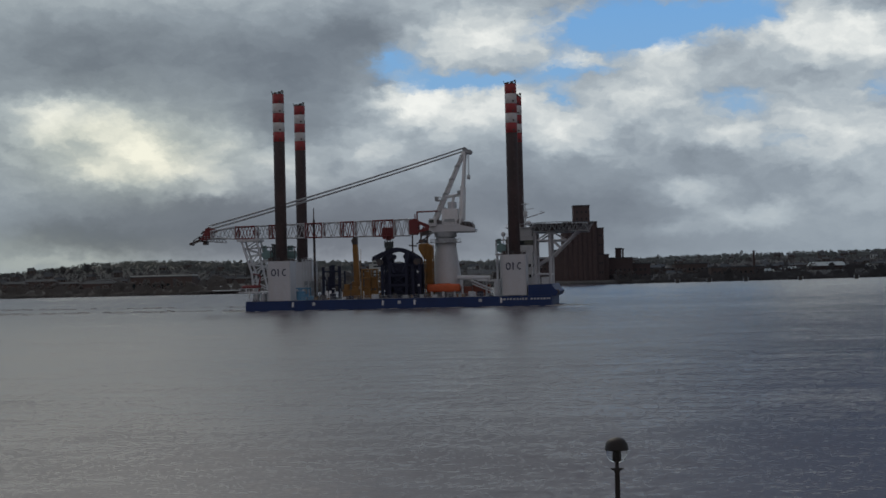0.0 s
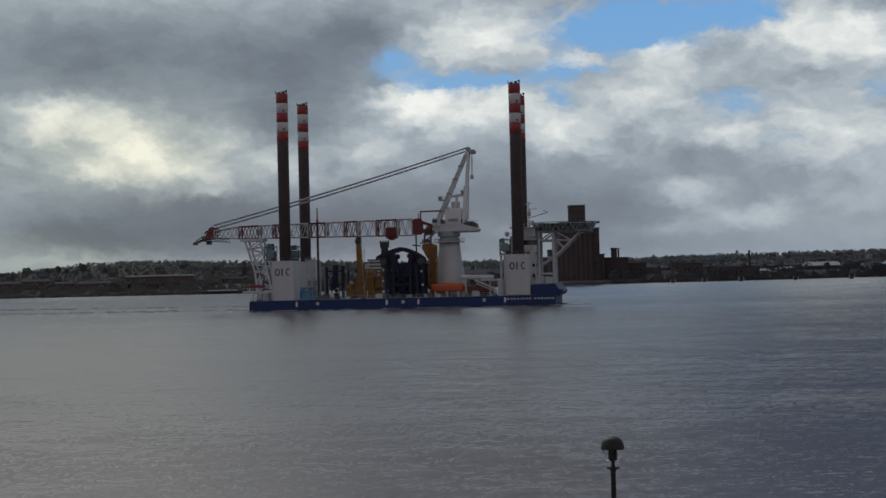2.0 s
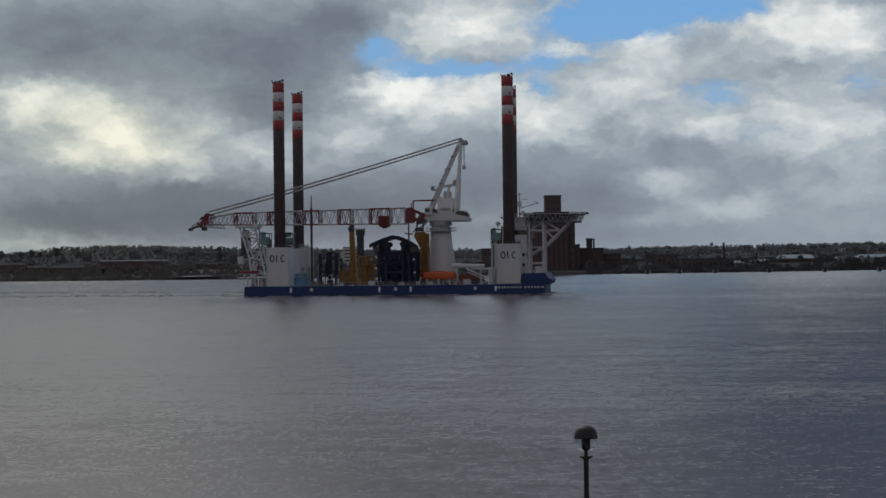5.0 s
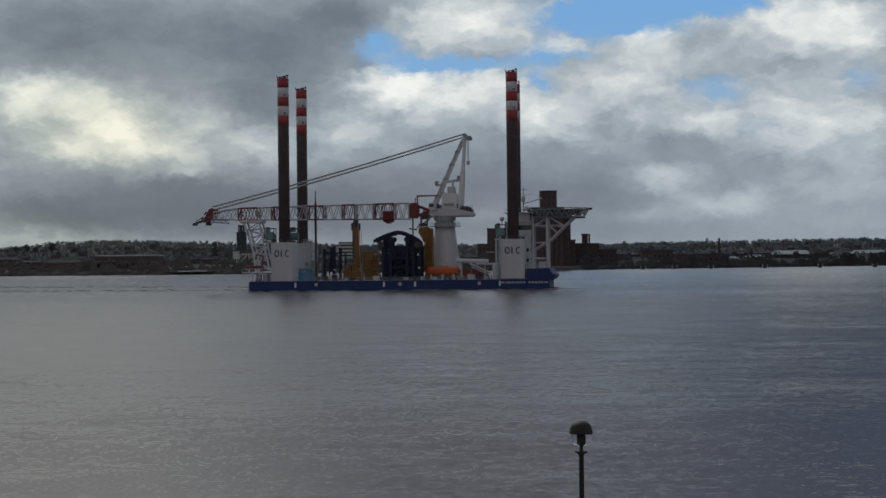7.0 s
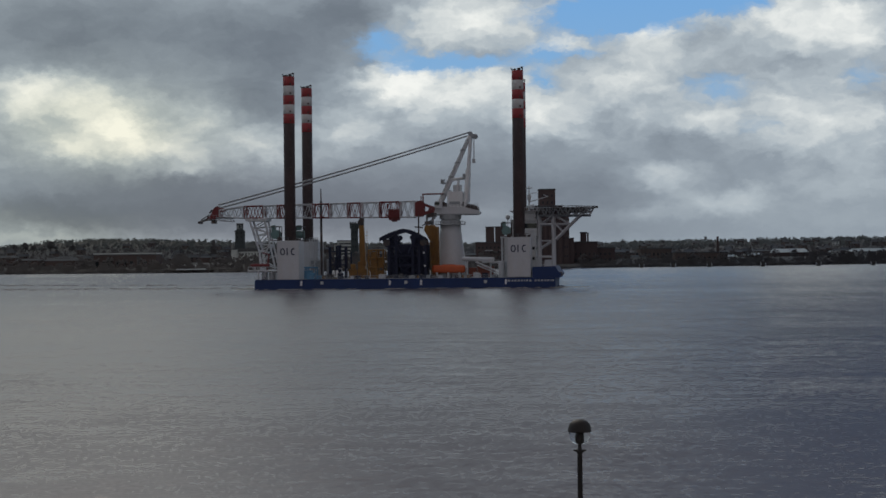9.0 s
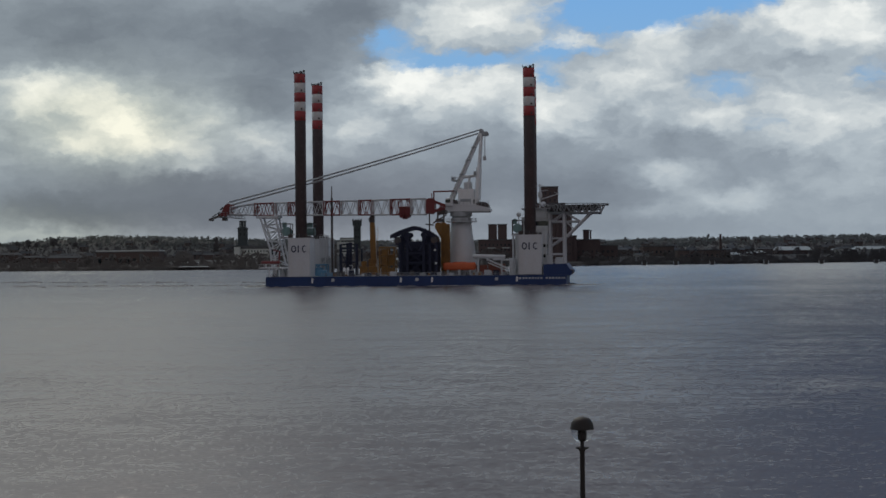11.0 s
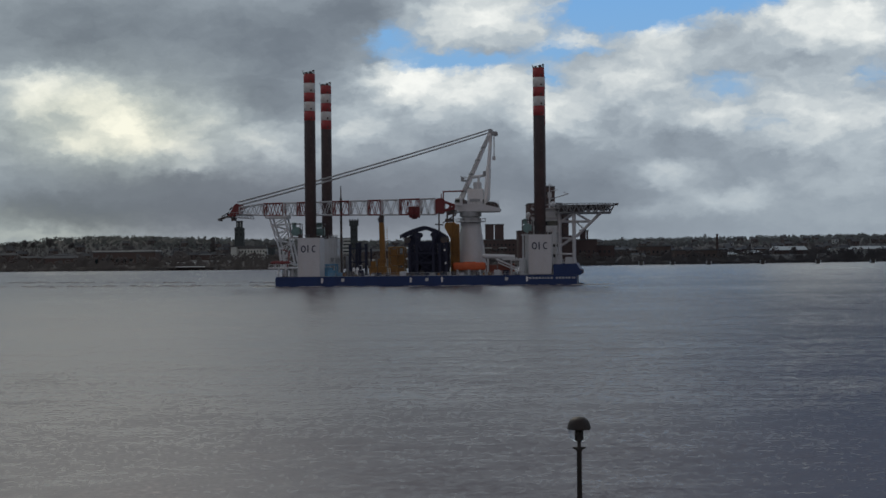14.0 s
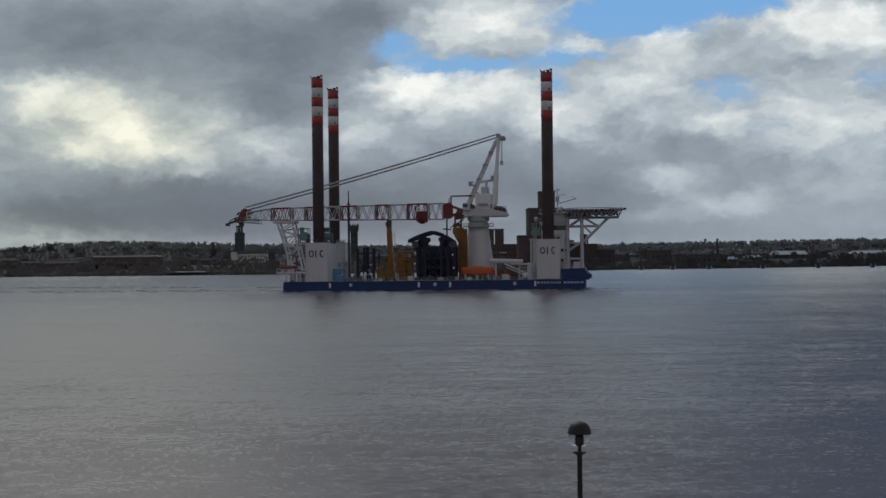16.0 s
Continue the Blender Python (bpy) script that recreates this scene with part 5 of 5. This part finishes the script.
def grain_silo():
    t, cx, cy, z0 = building("grain_silo", "dark brown concrete grain silo at the water's edge", "silo",
                             [(75, 104, 1182, 1222, 1.5, 53.6), (84.6, 98.4, 1188, 1206, 53.6, 68.3), (104, 109.8, 1184, 1215, 2.0, 48.2), (109.8, 114, 1186, 1212, 2.5, 25.3), (66, 75, 1184, 1215, 2.0, 30)], M_SILO)
    for i in range(7):
        x = 77 + 4.2 * i - cx
        part("silo_cylinder", bar(B(), (x, -18.6, 2), (x, -18.6, 49), 2.3, 14), M_SILO, t)
    windows(t, [x - cx for x in (87.5, 91.5, 95.5)], [54.5, 60.5], 1188 - cy, 1.2, 2.2)
    windows(t, [x - cx for x in (106, 108)], [8, 16, 24, 32, 40], 1184 - cy, 1.0, 1.6)
    t, cx, cy, z0 = building("boiler_house", "brown brick boiler house with square chimney", "building",
                             [(114, 136, 1200, 1225, 3, 22.2), (122.2, 127.0, 1206, 1212, 22.2, 30.6), (127.6, 129.0, 1206, 1208, 22.2, 30.0), (136, 152, 1205, 1225, 3, 17)], M_SILO)
    windows(t, [x - cx for x in (117, 121, 125, 129, 133, 139, 143, 147)], [6 - z0, 11 - z0], 1200 - cy, 1.2, 2.0)
    windows(t, [x - cx for x in (139, 143, 147)], [6 - z0, 11 - z0], 1205 - cy, 1.2, 2.0)


M_SILO = mat("deep brown concrete", (0.082, 0.056, 0.055), 0.9, grain=(0.6, 0.2), blot=(0.06, 0.6), tint=(0.066, 0.047, 0.047), streak=0.7)
grain_silo()


M_CHURCH = mat("dark blue-grey sandstone", (0.050, 0.054, 0.058), 0.9, grain=(0.6, 0.2), blot=(0.08, 0.5))


def towers():
    t, cx, cy, z0 = building("twin_tower_warehouse", "brick warehouse with twin square ventilation towers", "warehouse",
                             [(34, 82, 1400, 1425, 6, 25), (44.4, 53.0, 1404, 1413, 25, 40.8), (54.2, 63.2, 1404, 1413, 25, 40.8)], M_SILO)
    windows(t, [x - cx for x in range(37, 80, 4)], [3, 8, 13], 1400 - cy, 1.4, 2.0)
    for x in (47, 62):
        part("skylight", box(B(), x - cx - 4, x - cx + 4, 1400 - cy - 0.3, 1400 - cy + 0.1, 11.6 - 2 + 1, 12.5 - 2 + 1), M_ROOFPALE, t, "pale glazed strip")
    t, cx, cy, z0 = building("castellated_tower", "dark stone tower with castellated top", "tower",
                             [(-101.2, -93.6, 1500, 1508, 8, 43.4), (-102.2, -92.6, 1499, 1509, 43.4, 48.6)], M_CHURCH)
    for i in range(4):
        x = -101.6 + 2.9 * i
        part("merlon", box(B(), x - cx - 0.7, x - cx + 0.7, 1499 - cy, 1500.2 - cy, 41.3, 42.9), M_CHURCH, t)
    windows(t, [-1.4, 1.4], [14, 22, 30, 36.6], 1499 - cy, 0.9, 2.4)
    t, cx, cy, z0 = building("church_tower", "dark stone church tower with lantern top", "church",
                             [(-221.0, -211.6, 1450, 1459, 7, 40.4), (-219.4, -213.2, 1451, 1458, 40.4, 48.2), (-206, -180, 1452, 1466, 7, 20)], M_CHURCH)
    windows(t, [-2.2 + (-216.3 - cx), 2.2 + (-216.3 - cx)], [26, 31], 1450 - cy, 1.2, 3.0)
    windows(t, [-1.6 + (-216.3 - cx), 1.6 + (-216.3 - cx)], [36, 38.4], 1451 - cy, 0.9, 1.9, M_ROOFPALE)
    bm = prism(B(), [(-221.6, 40.3), (-211.0, 40.3), (-212.6, 42.0), (-220.0, 42.0)], -5.2, 4)
    bmesh.ops.translate(bm, verts=bm.verts, vec=(-cx, 0, -z0))
    part("shoulder", bm, M_CHURCH, t)
    t, cx, cy, z0 = building("white_terrace", "white rendered terrace with rows of windows", "terrace",
                             [(-207, -174, 1350, 1360, 5, 18.4), (-209, -203, 1346, 1356, 5, 20.4)], M_RENDER)
    windows(t, [x - cx for x in range(-201, -174, 3)], [3.0, 6.5, 10.0], 1350 - cy, 1.2, 1.8)
    bm = prism(B(), [(-207.4, 18.4), (-173.6, 18.4), (-175, 21.5), (-206, 21.5)], -5, 5)
    bmesh.ops.translate(bm, verts=bm.verts, vec=(-cx, 0, -z0))
    part("roof", bm, M_SLATE, t)
    t, cx, cy, z0 = building("flat_block", "pale concrete flats with bands of windows", "flats",
                             [(-124, -106, 1600, 1612, 10, 31), (-128, -124, 1604, 1612, 10, 27)], M_RENDER)
    for z in (5, 9, 13, 17):
        part("window_band", box(B(), -8.5 + 1, 8.5, -6.1, -5.9, z, z + 1.6), M_GLASS, t)
    t, cx, cy, z0 = building("brick_warehouse", "long low dark brick riverside warehouse", "warehouse",
                             [(-303, -249, 1182, 1206, 2.5, 15.2)], M_BRICK)
    part("roof_edge", box(B(), -27.2, 27.2, -12.3, 12.2, 13.6, 14.6), M_ROOFPALE, t, "pale roof edge")
    windows(t, [-24 + 6 * i for i in range(9)], [3.0], -12, 2.6, 4.5)
    for x in (-14, 12):
        part("door", box(B(), x - 1.6, x + 1.6, -12.15, -11.95, 0.2, 11.5), M_SLATE, t)
    t, cx, cy, z0 = building("brown_works", "brown brick works hall with ridged roof", "works hall",
                             [(188, 218, 1300, 1325, 6, 16.2), (160, 188, 1305, 1325, 6, 12.0)], M_BRICKPALE)
    windows(t, [-18 + 4.0 * i for i in range(10)], [4.0], 1300 - cy, 1.6, 2.4)
    t, cx, cy, z0 = building("low_works", "low brown brick works by the water", "works hall", [(214, 262, 1255, 1275, 3.5, 12.0)], M_BRICKPALE)
    windows(t, [-21 + 4.7 * i for i in range(10)], [2.6], 1255 - cy, 2.0, 2.4)
    t = thing("chimney_stack", pose(261.2, 1296, 6), "thin dark factory chimney", "chimney")
    part("shaft", bar(B(), (0, 0, 0), (0, 0, 20.6), 1.5, 12, 0.95), M_BRICK, t)
    part("cap", bar(B(), (0, 0, 20.4), (0, 0, 21.4), 1.25, 12), M_BRICK, t)


towers()


def shed(x0, x1, y, z0, eave, ridge, wall, roof, label):
    t = thing("shed", pose((x0 + x1) / 2, y, z0), label, "shed", "industrial sheds")
    w = (x1 - x0) / 2
    part("wall", box(B(), -w, w, 0, 18, 0, eave - z0), wall, t)
    bm = B()
    a = [bm.verts.new(v) for v in ((-w - 0.5, -0.5, eave - z0 + 0.05), (w + 0.5, -0.5, eave - z0 + 0.05), (w - 2, 9, ridge - z0), (-w + 1, 9, ridge - z0), (w + 0.5, 18.5, eave - z0 + 0.05), (-w - 0.5, 18.5, eave - z0 + 0.05))]
    for q in ((0, 1, 2, 3), (3, 2, 4, 5), (1, 4, 2), (0, 3, 5), (0, 5, 4, 1)):
        bm.faces.new([a[i] for i in q])
    bmesh.ops.recalc_face_normals(bm, faces=bm.faces)
    part("roof", bm, roof, t)
    part("door", box(B(), -2.2, 2.2, -0.12, 0.05, 0, (eave - z0) * 0.7), M_SLATE, t)


shed(340, 376, 1400, 5, 11.6, 15.6, M_BRICK, M_ROOFPALE, "dark shed with broad pale sheet roof")
shed(400, 424, 1400, 5, 11.6, 13.4, M_RENDER, M_ROOFPALE, "pale low industrial shed")
shed(428, 466, 1420, 5, 12.0, 15.0, M_CONCRETE, M_ROOFPALE, "grey shed with pale roof")
shed(480, 540, 1430, 5, 12.0, 15.0, M_CONCRETE, M_ROOFPALE, "grey shed with pale roof")
shed(296, 312, 1330, 5, 9.0, 11.6, M_BRICK, M_ROOFPALE, "small shed with pale roof")
shed(268, 282, 1300, 5, 8.0, 10.4, M_CONCRETE, M_ROOFPALE, "small shed with pale roof")
shed(222, 240, 1310, 5, 9.5, 12.0, M_BRICKPALE, M_ROOFPALE, "brown shed with pale roof")
shed(176, 190, 1270, 4, 8.5, 10.5, M_CONCRETE, M_SLATE, "grey concrete shed by the water")
shed(-236, -216, 1180, 4, 5.4, 6.6, M_CONCRETE, M_ROOFPALE, "low pale boathouse by the shore")
shed(-66, -30, 1300, 5, 12.5, 17.0, M_BRICK, M_SLATE, "dark brick shed with slate roof")
shed(-150, -122, 1240, 4.5, 11.0, 14.0, M_CONCRETE, M_SLATE, "grey shed with slate roof")
shed(-20, 20, 1260, 4.5, 12.0, 15.5, M_BRICK, M_SLATE, "dark brick shed with slate roof")
shed(-360, -330, 1230, 4.5, 11.0, 13.5, M_BRICK, M_SLATE, "dark brick shed with slate roof")


def houses():
    r = random.Random(11)
    looks = [(M_RENDER, M_SLATE, "cream rendered house with slate roof"), (M_BRICK, M_SLATE, "dark brick house with slate roof"), (M_BRICKPALE, M_SLATE, "brown brick house with slate roof")]
    first = []
    for wall, roof, label in looks:
        t = thing("house", pose(0, 2000, 0), label, "house", "houses on the hillside")
        part("wall", box(B(), -5, 5, -4, 4, -3, 5.4), wall, t)
        bm = B()
        a = [bm.verts.new(v) for v in ((-5.4, -4.4, 5.3), (5.4, -4.4, 5.3), (5.4, 4.4, 5.3), (-5.4, 4.4, 5.3), (-5.4, 0, 8.6), (5.4, 0, 8.6))]
        for q in ((0, 1, 5, 4), (3, 4, 5, 2), (0, 4, 3), (1, 2, 5), (0, 3, 2, 1)):
            bm.faces.new([a[i] for i in q])
        bmesh.ops.recalc_face_normals(bm, faces=bm.faces)
        part("roof", bm, roof, t)
        part("chimney", box(B(), 3.2, 4.3, -0.6, 0.6, 7.4, 9.8), M_BRICK, t)
        for x in (-2.6, 2.6):
            for z in (0.8, 3.3):
                part("window", box(B(), x - 0.8, x + 0.8, -4.08, -3.96, z, z + 1.3), M_GLASS, t)
        first.append(t)
    spots = []
    for i in range(130):
        y = r.uniform(1480, 2300)
        x = r.uniform(-0.36, 0.36) * y
        spots.append((x, y))
    for i, (x, y) in enumerate(spots):
        k = r.choices((0, 1, 2), (0.08, 0.50, 0.42))[0]
        m = pose(x, y, land_z(x, y) + 0.6, 0, 0, r.uniform(-35, 35))
        if first[k] and i < 40 and not first[k].get("placed"):
            first[k].matrix_world = m
            first[k]["placed"] = 1
        else:
            copy_thing(first[k], m)


houses()


def works():
    """Low works and stores scattered along the bank."""
    r = random.Random(31)
    walls = [(M_BRICK, "dark brick"), (M_BRICKPALE, "brown brick"), (M_CONCRETE, "grey concrete"), (M_RENDER, "pale rendered")]
    for i in range(46):
        x = r.uniform(-90, 560) if i % 3 else r.uniform(-420, -100)
        y = shore_y(x) + r.uniform(60, 420)
        if 60 < x < 160 and y < 1300 or -320 < x < -160 and y < 1330:
            continue
        wall, word = r.choices(walls, (0.4, 0.3, 0.22, 0.08))[0]
        roof, rword = r.choices(((M_SLATE, "dark"), (M_ROOFPALE, "pale")), (0.93, 0.07))[0]
        w, e = r.uniform(10, 36), r.uniform(3.5, 7.5)
        z = land_z(x, y)
        shed(x - w / 2, x + w / 2, y, z - 0.8, z + e, z + e + r.uniform(1.0, 2.6), wall, roof, word + " works shed with " + rword + " roof")


works()


def mooring_dolphins():
    first = None
    for x, y in ((164.3, 1130), (192.0, 1140), (220.0, 1128), (263.5, 1124), (308.6, 1122), (353.0, 1120), (398, 1120)):
        if first:
            copy_thing(first, pose(x, y, 0))
            continue
        first = thing("mooring_dolphin", pose(x, y, 0), "dark timber mooring dolphin with white edge boards", "mooring post", "mooring dolphins")
        for px in (-1.2, 1.2):
            for py in (-1, 1):
                part("pile", bar(B(), (px, py, -3), (px, py, 3.2), 0.5, 8), M_BARRIER, first)
        part("fender", box(B(), -1.3, 1.3, -1.75, -1.45, -0.5, 2.9), M_BARRIER, first)
        part("cap", box(B(), -2.1, 2.1, -1.8, 1.8, 3.2, 3.9, 0.1), M_BARRIER, first, "dark timber cap")
        for px in (-1.95, 1.95):
            part("edge_board", box(B(), px - 0.2, px + 0.2, -1.95, -1.7, 0.3, 3.2), M_PALE, first, "white edge board")


mooring_dolphins()


def shore_edge():
    r = random.Random(21)
    verts, faces = [], []
    x = -560.0
    while x < 620:
        for k in range(2):
            s = r.uniform(1.2, 3.0)
            y = shore_y(x) - r.uniform(-1.0, 1.5)
            b = len(verts)
            c = (x + r.uniform(-2, 2), y, r.uniform(0.2, 1.6))
            for dx, dy, dz in ((-1, -1, -1), (1, -1, -1), (1, 1, -1), (-1, 1, -1), (-.7, -.7, .6), (.7, -.8, .5), (.6, .7, .7), (-.7, .6, .5)):
                verts.append((c[0] + dx * s * r.uniform(0.7, 1.2), c[1] + dy * s * 0.7, c[2] + dz * s * 0.6))
            for q in ((0, 1, 5, 4), (1, 2, 6, 5), (2, 3, 7, 6), (3, 0, 4, 7), (4, 5, 6, 7)):
                faces.append([b + i for i in q])
        x += 2.6
    me = bpy.data.meshes.new("shore_rocks")
    me.from_pydata(verts, [], faces)
    me.materials.append(M_ROCK)
    tagged(new("shore_rocks", me), "dark wet rocks along the far waterline", "rocks", kind="stuff")
    t = thing("jetty", pose(-205, 1112, 0), "low dark jetty with pale deck edge", "jetty")
    part("jetty_deck", box(B(), -30, 32, -4, 4, 1.9, 2.6), M_ROCK, t)
    part("kerb", box(B(), -12, 12, -4.3, -4.0, 2.6, 3.2), M_PALE, t, "pale kerb")
    for i in range(9):
        part("pile", bar(B(), (-28 + 7 * i, -3, -3), (-28 + 7 * i, -3, 2), 0.5, 8), M_BARRIER, t)


shore_edge()


# ---- far bank: trees ----
TUFT_V = [(1, 0, 0), (-1, 0, 0), (0, 1, 0), (0, -1, 0), (0, 0, 1), (0, 0, -1)]
TUFT_F = [(0, 2, 4), (2, 1, 4), (1, 3, 4), (3, 0, 4), (2, 0, 5), (1, 2, 5), (3, 1, 5), (0, 3, 5)]


def clump(verts, faces, c, s, r, flat=0.8):
    """One small tuft of twigs in a crown."""
    b = len(verts)
    for v in TUFT_V:
        k = s * r.uniform(0.6, 1.4)
        verts.append((c[0] + v[0] * k, c[1] + v[1] * k, c[2] + v[2] * k * flat))
    faces.extend([(b + i, b + j, b + k) for i, j, k in TUFT_F])


def wood(name, spots, size, label, seed, material=None, sunk=0.0, tufts=11, fine=1.0):
    r = random.Random(seed)
    verts, faces = [], []
    for x, y in spots:
        h = size * r.uniform(0.6, 1.35)
        z = max(land_z(x, y), 0.3) - sunk
        for k in range(r.randint(tufts - 3, tufts + 3)):
            u = r.random()
            w = 0.75 * h * math.sqrt(max(0.05, 1 - (2 * u - 0.8) ** 2 / 1.5))
            clump(verts, faces, (x + r.uniform(-.6, .6) * w, y + r.uniform(-.4, .4) * w, z + h * (0.08 + 0.88 * u)), fine * h * r.uniform(0.10, 0.20), r, 1.25)
    me = bpy.data.meshes.new(name)
    me.from_pydata(verts, [], faces)
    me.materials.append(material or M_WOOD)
    me.polygons.foreach_set("use_smooth", [True] * len(me.polygons))
    tagged(new(name, me), label, "trees", kind="stuff")


def woods():
    r = random.Random(5)
    spots = []
    for i in range(6200):
        spots.append((r.uniform(-1150, 1250), r.uniform(2050, 2800)))
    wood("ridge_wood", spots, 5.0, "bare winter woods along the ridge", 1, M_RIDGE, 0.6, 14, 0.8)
    spots = [(r.uniform(-0.38, 0.38) * y, y) for y in [r.uniform(1400, 2250) for _ in range(4200)]]
    wood("hillside_wood", spots, 4.6, "dark bare trees between the houses", 2, None, 0.5, 14, 0.75)
    spots = []
    for i in range(620):
        x = r.uniform(-520, 560)
        dens = 1.0 if x < -150 else 0.45
        if r.random() < dens and not 60 < x < 116:
            spots.append((x, shore_y(x) + r.choice((r.uniform(6, 40), r.uniform(40, 170)))))
    wood("bank_wood", spots, 7.5, "dark bare trees along the far bank", 3, None, 0.5, 34, 0.55)
    spots = []
    for i in range(2000):
        x = r.uniform(-540, 640)
        if not 64 < x < 116:
            spots.append((x, shore_y(x) + r.choice((r.uniform(-3.0, 2.0), r.uniform(-3, 18)))))
    wood("bank_scrub", spots, 3.8, "dark scrub along the far waterline", 4, None, 0.4, 18, 0.6)


woods()


def tree(x, y, h, slim, label, seed):
    r = random.Random(seed)
    t = thing("tree", pose(x, y, land_z(x, y)), label, "tree")
    bm = bar(B(), (0, 0, -1), (0, 0, h * 0.6), h * 0.035, 7, h * 0.012)
    for k in range(6):
        a, z = r.uniform(0, 6.28), h * r.uniform(0.25, 0.55)
        bar(bm, (0, 0, z), (h * 0.22 * slim * math.cos(a), h * 0.22 * slim * math.sin(a), z + h * 0.2), h * 0.012, 5, h * 0.004)
    part("trunk", bm, M_TRUNK, t)
    verts, faces = [], []
    for k in range(130):
        u = r.uniform(0.22, 1.0)
        w = h * 0.40 * slim * (math.sqrt(max(0.03, 1 - ((u - 0.6) / 0.42) ** 2)) if slim > 0.6 else (1.05 - u) * 1.4)
        a, q = r.uniform(0, 6.28), math.sqrt(r.random())
        clump(verts, faces, (w * q * math.cos(a), w * q * math.sin(a), h * u), h * r.uniform(0.04, 0.08), r)
    me = bpy.data.meshes.new("crown")
    me.from_pydata(verts, [], faces)
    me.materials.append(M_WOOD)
    ob = new("crown", me)
    ob.parent = t


tree(-269.2, 1600, 25, 0.42, "dark pointed conifer on the hillside", 1)
for i, (x, y, h) in enumerate(((-628, 2050, 12), (-590, 2050, 15), (-654, 2080, 9), (-560, 2060, 9), (-610, 2030, 9))):
    tree(x, y, h, 1.0, "dark broad-crowned tree on the skyline", 10 + i)
for i, (x, y, h) in enumerate(((170, 2300, 8), (330, 2500, 9), (420, 2600, 8), (520, 2700, 9), (-420, 2500, 8), (-330, 2400, 7))):
    tree(x, y, h, 0.95, "dark bare tree on the skyline", 30 + i)


# ---- wake round the vessel ----
def wake():
    t = thing("wake", pose(-24.5, 460, 0, 0, 0, -6.7), "pale foam and ripples about the moving hull", "wake")
    r = random.Random(8)

    def patch(name, x0, x1, y0, y1, count, label):
        verts, faces = [], []
        for i in range(count):
            x, y = r.uniform(x0, x1), r.uniform(y0, y1)
            l, w = r.uniform(0.6, 3.2), r.uniform(0.15, 0.5)
            b = len(verts)
            verts.extend([(x - l, y, 0.02), (x, y - w, 0.03), (x + l, y + 0.1, 0.02), (x, y + w, 0.03), (x, y, 0.14)])
            faces.extend([(b, b + 1, b + 4), (b + 1, b + 2, b + 4), (b + 2, b + 3, b + 4), (b + 3, b, b + 4)])
        me = bpy.data.meshes.new(name)
        me.from_pydata(verts, [], faces)
        me.materials.append(M_FOAM)
        ob = tagged(new(name, me), label, kind="stuff")
        ob.parent = t
    patch("bow_foam", 50, 60, -24, -14, 34, "pale bow foam")
    patch("stern_foam", -60, -50, -22, 16, 50, "pale stern foam")
    patch("side_foam", -49, 50, -21.6, -20.3, 40, "thin foam along the hull")
    for name, off, slope, count in (("near_wash", -2.0, -0.13, 150), ("far_wash", 52.0, -0.32, 110)):
        verts, faces = [], []
        for i in range(count):
            x = r.uniform(-215, -50)
            y = off + slope * (x + 50) + r.gauss(0, 5.0)
            l, w, h = r.uniform(0.8, 4.0), r.uniform(0.4, 0.8), r.uniform(0.12, 0.42)
            b = len(verts)
            for k in range(7):
                u = k / 6
                z = h * math.sin(math.pi * u)
                verts.extend([(x + l * (2 * u - 1), y - w, -0.02), (x + l * (2 * u - 1), y, z + 0.01), (x + l * (2 * u - 1), y + w * 1.6, -0.02)])
            for k in range(6):
                q = b + 3 * k
                faces.extend([(q, q + 3, q + 4, q + 1), (q + 1, q + 4, q + 5, q + 2)])
        me = bpy.data.meshes.new(name)
        me.from_pydata(verts, [], faces)
        me.materials.append(M_WATER)
        ob = tagged(new(name, me), "low dark wash waves behind the stern", kind="stuff")
        ob.parent = t
    return t


WAKE = wake()


# ---- what moves ----
def motions():
    rows = [(t, pose(x, y, 0, 0, 0, -6.7)) for t, x, y in (
        (0, -24.4, 459.2), (1.2, -22.8, 459.4), (2.5, -21.05, 460.6), (3.2, -19.8, 463.4), (4, -18.2, 466.6), (5.2, -16.2, 468.8), (6.5, -14.3, 469.8),
        (9, -11.2, 469.8), (11.5, -7.7, 469.9), (13.5, -4.8, 469.9), (16, -1.5, 469.6))]
    walk(SHIP, rows)
    walk(WAKE, rows)
    walk(SKY, [(0, pose(-22, 0, 0)), (8, pose(0, 0, 0)), (16, pose(22, 0, 0))])
    walk(WATER, [(0, pose(0, 0, 0)), (8, pose(4, -3, 0)), (16, pose(8, -6, 0))])


motions()
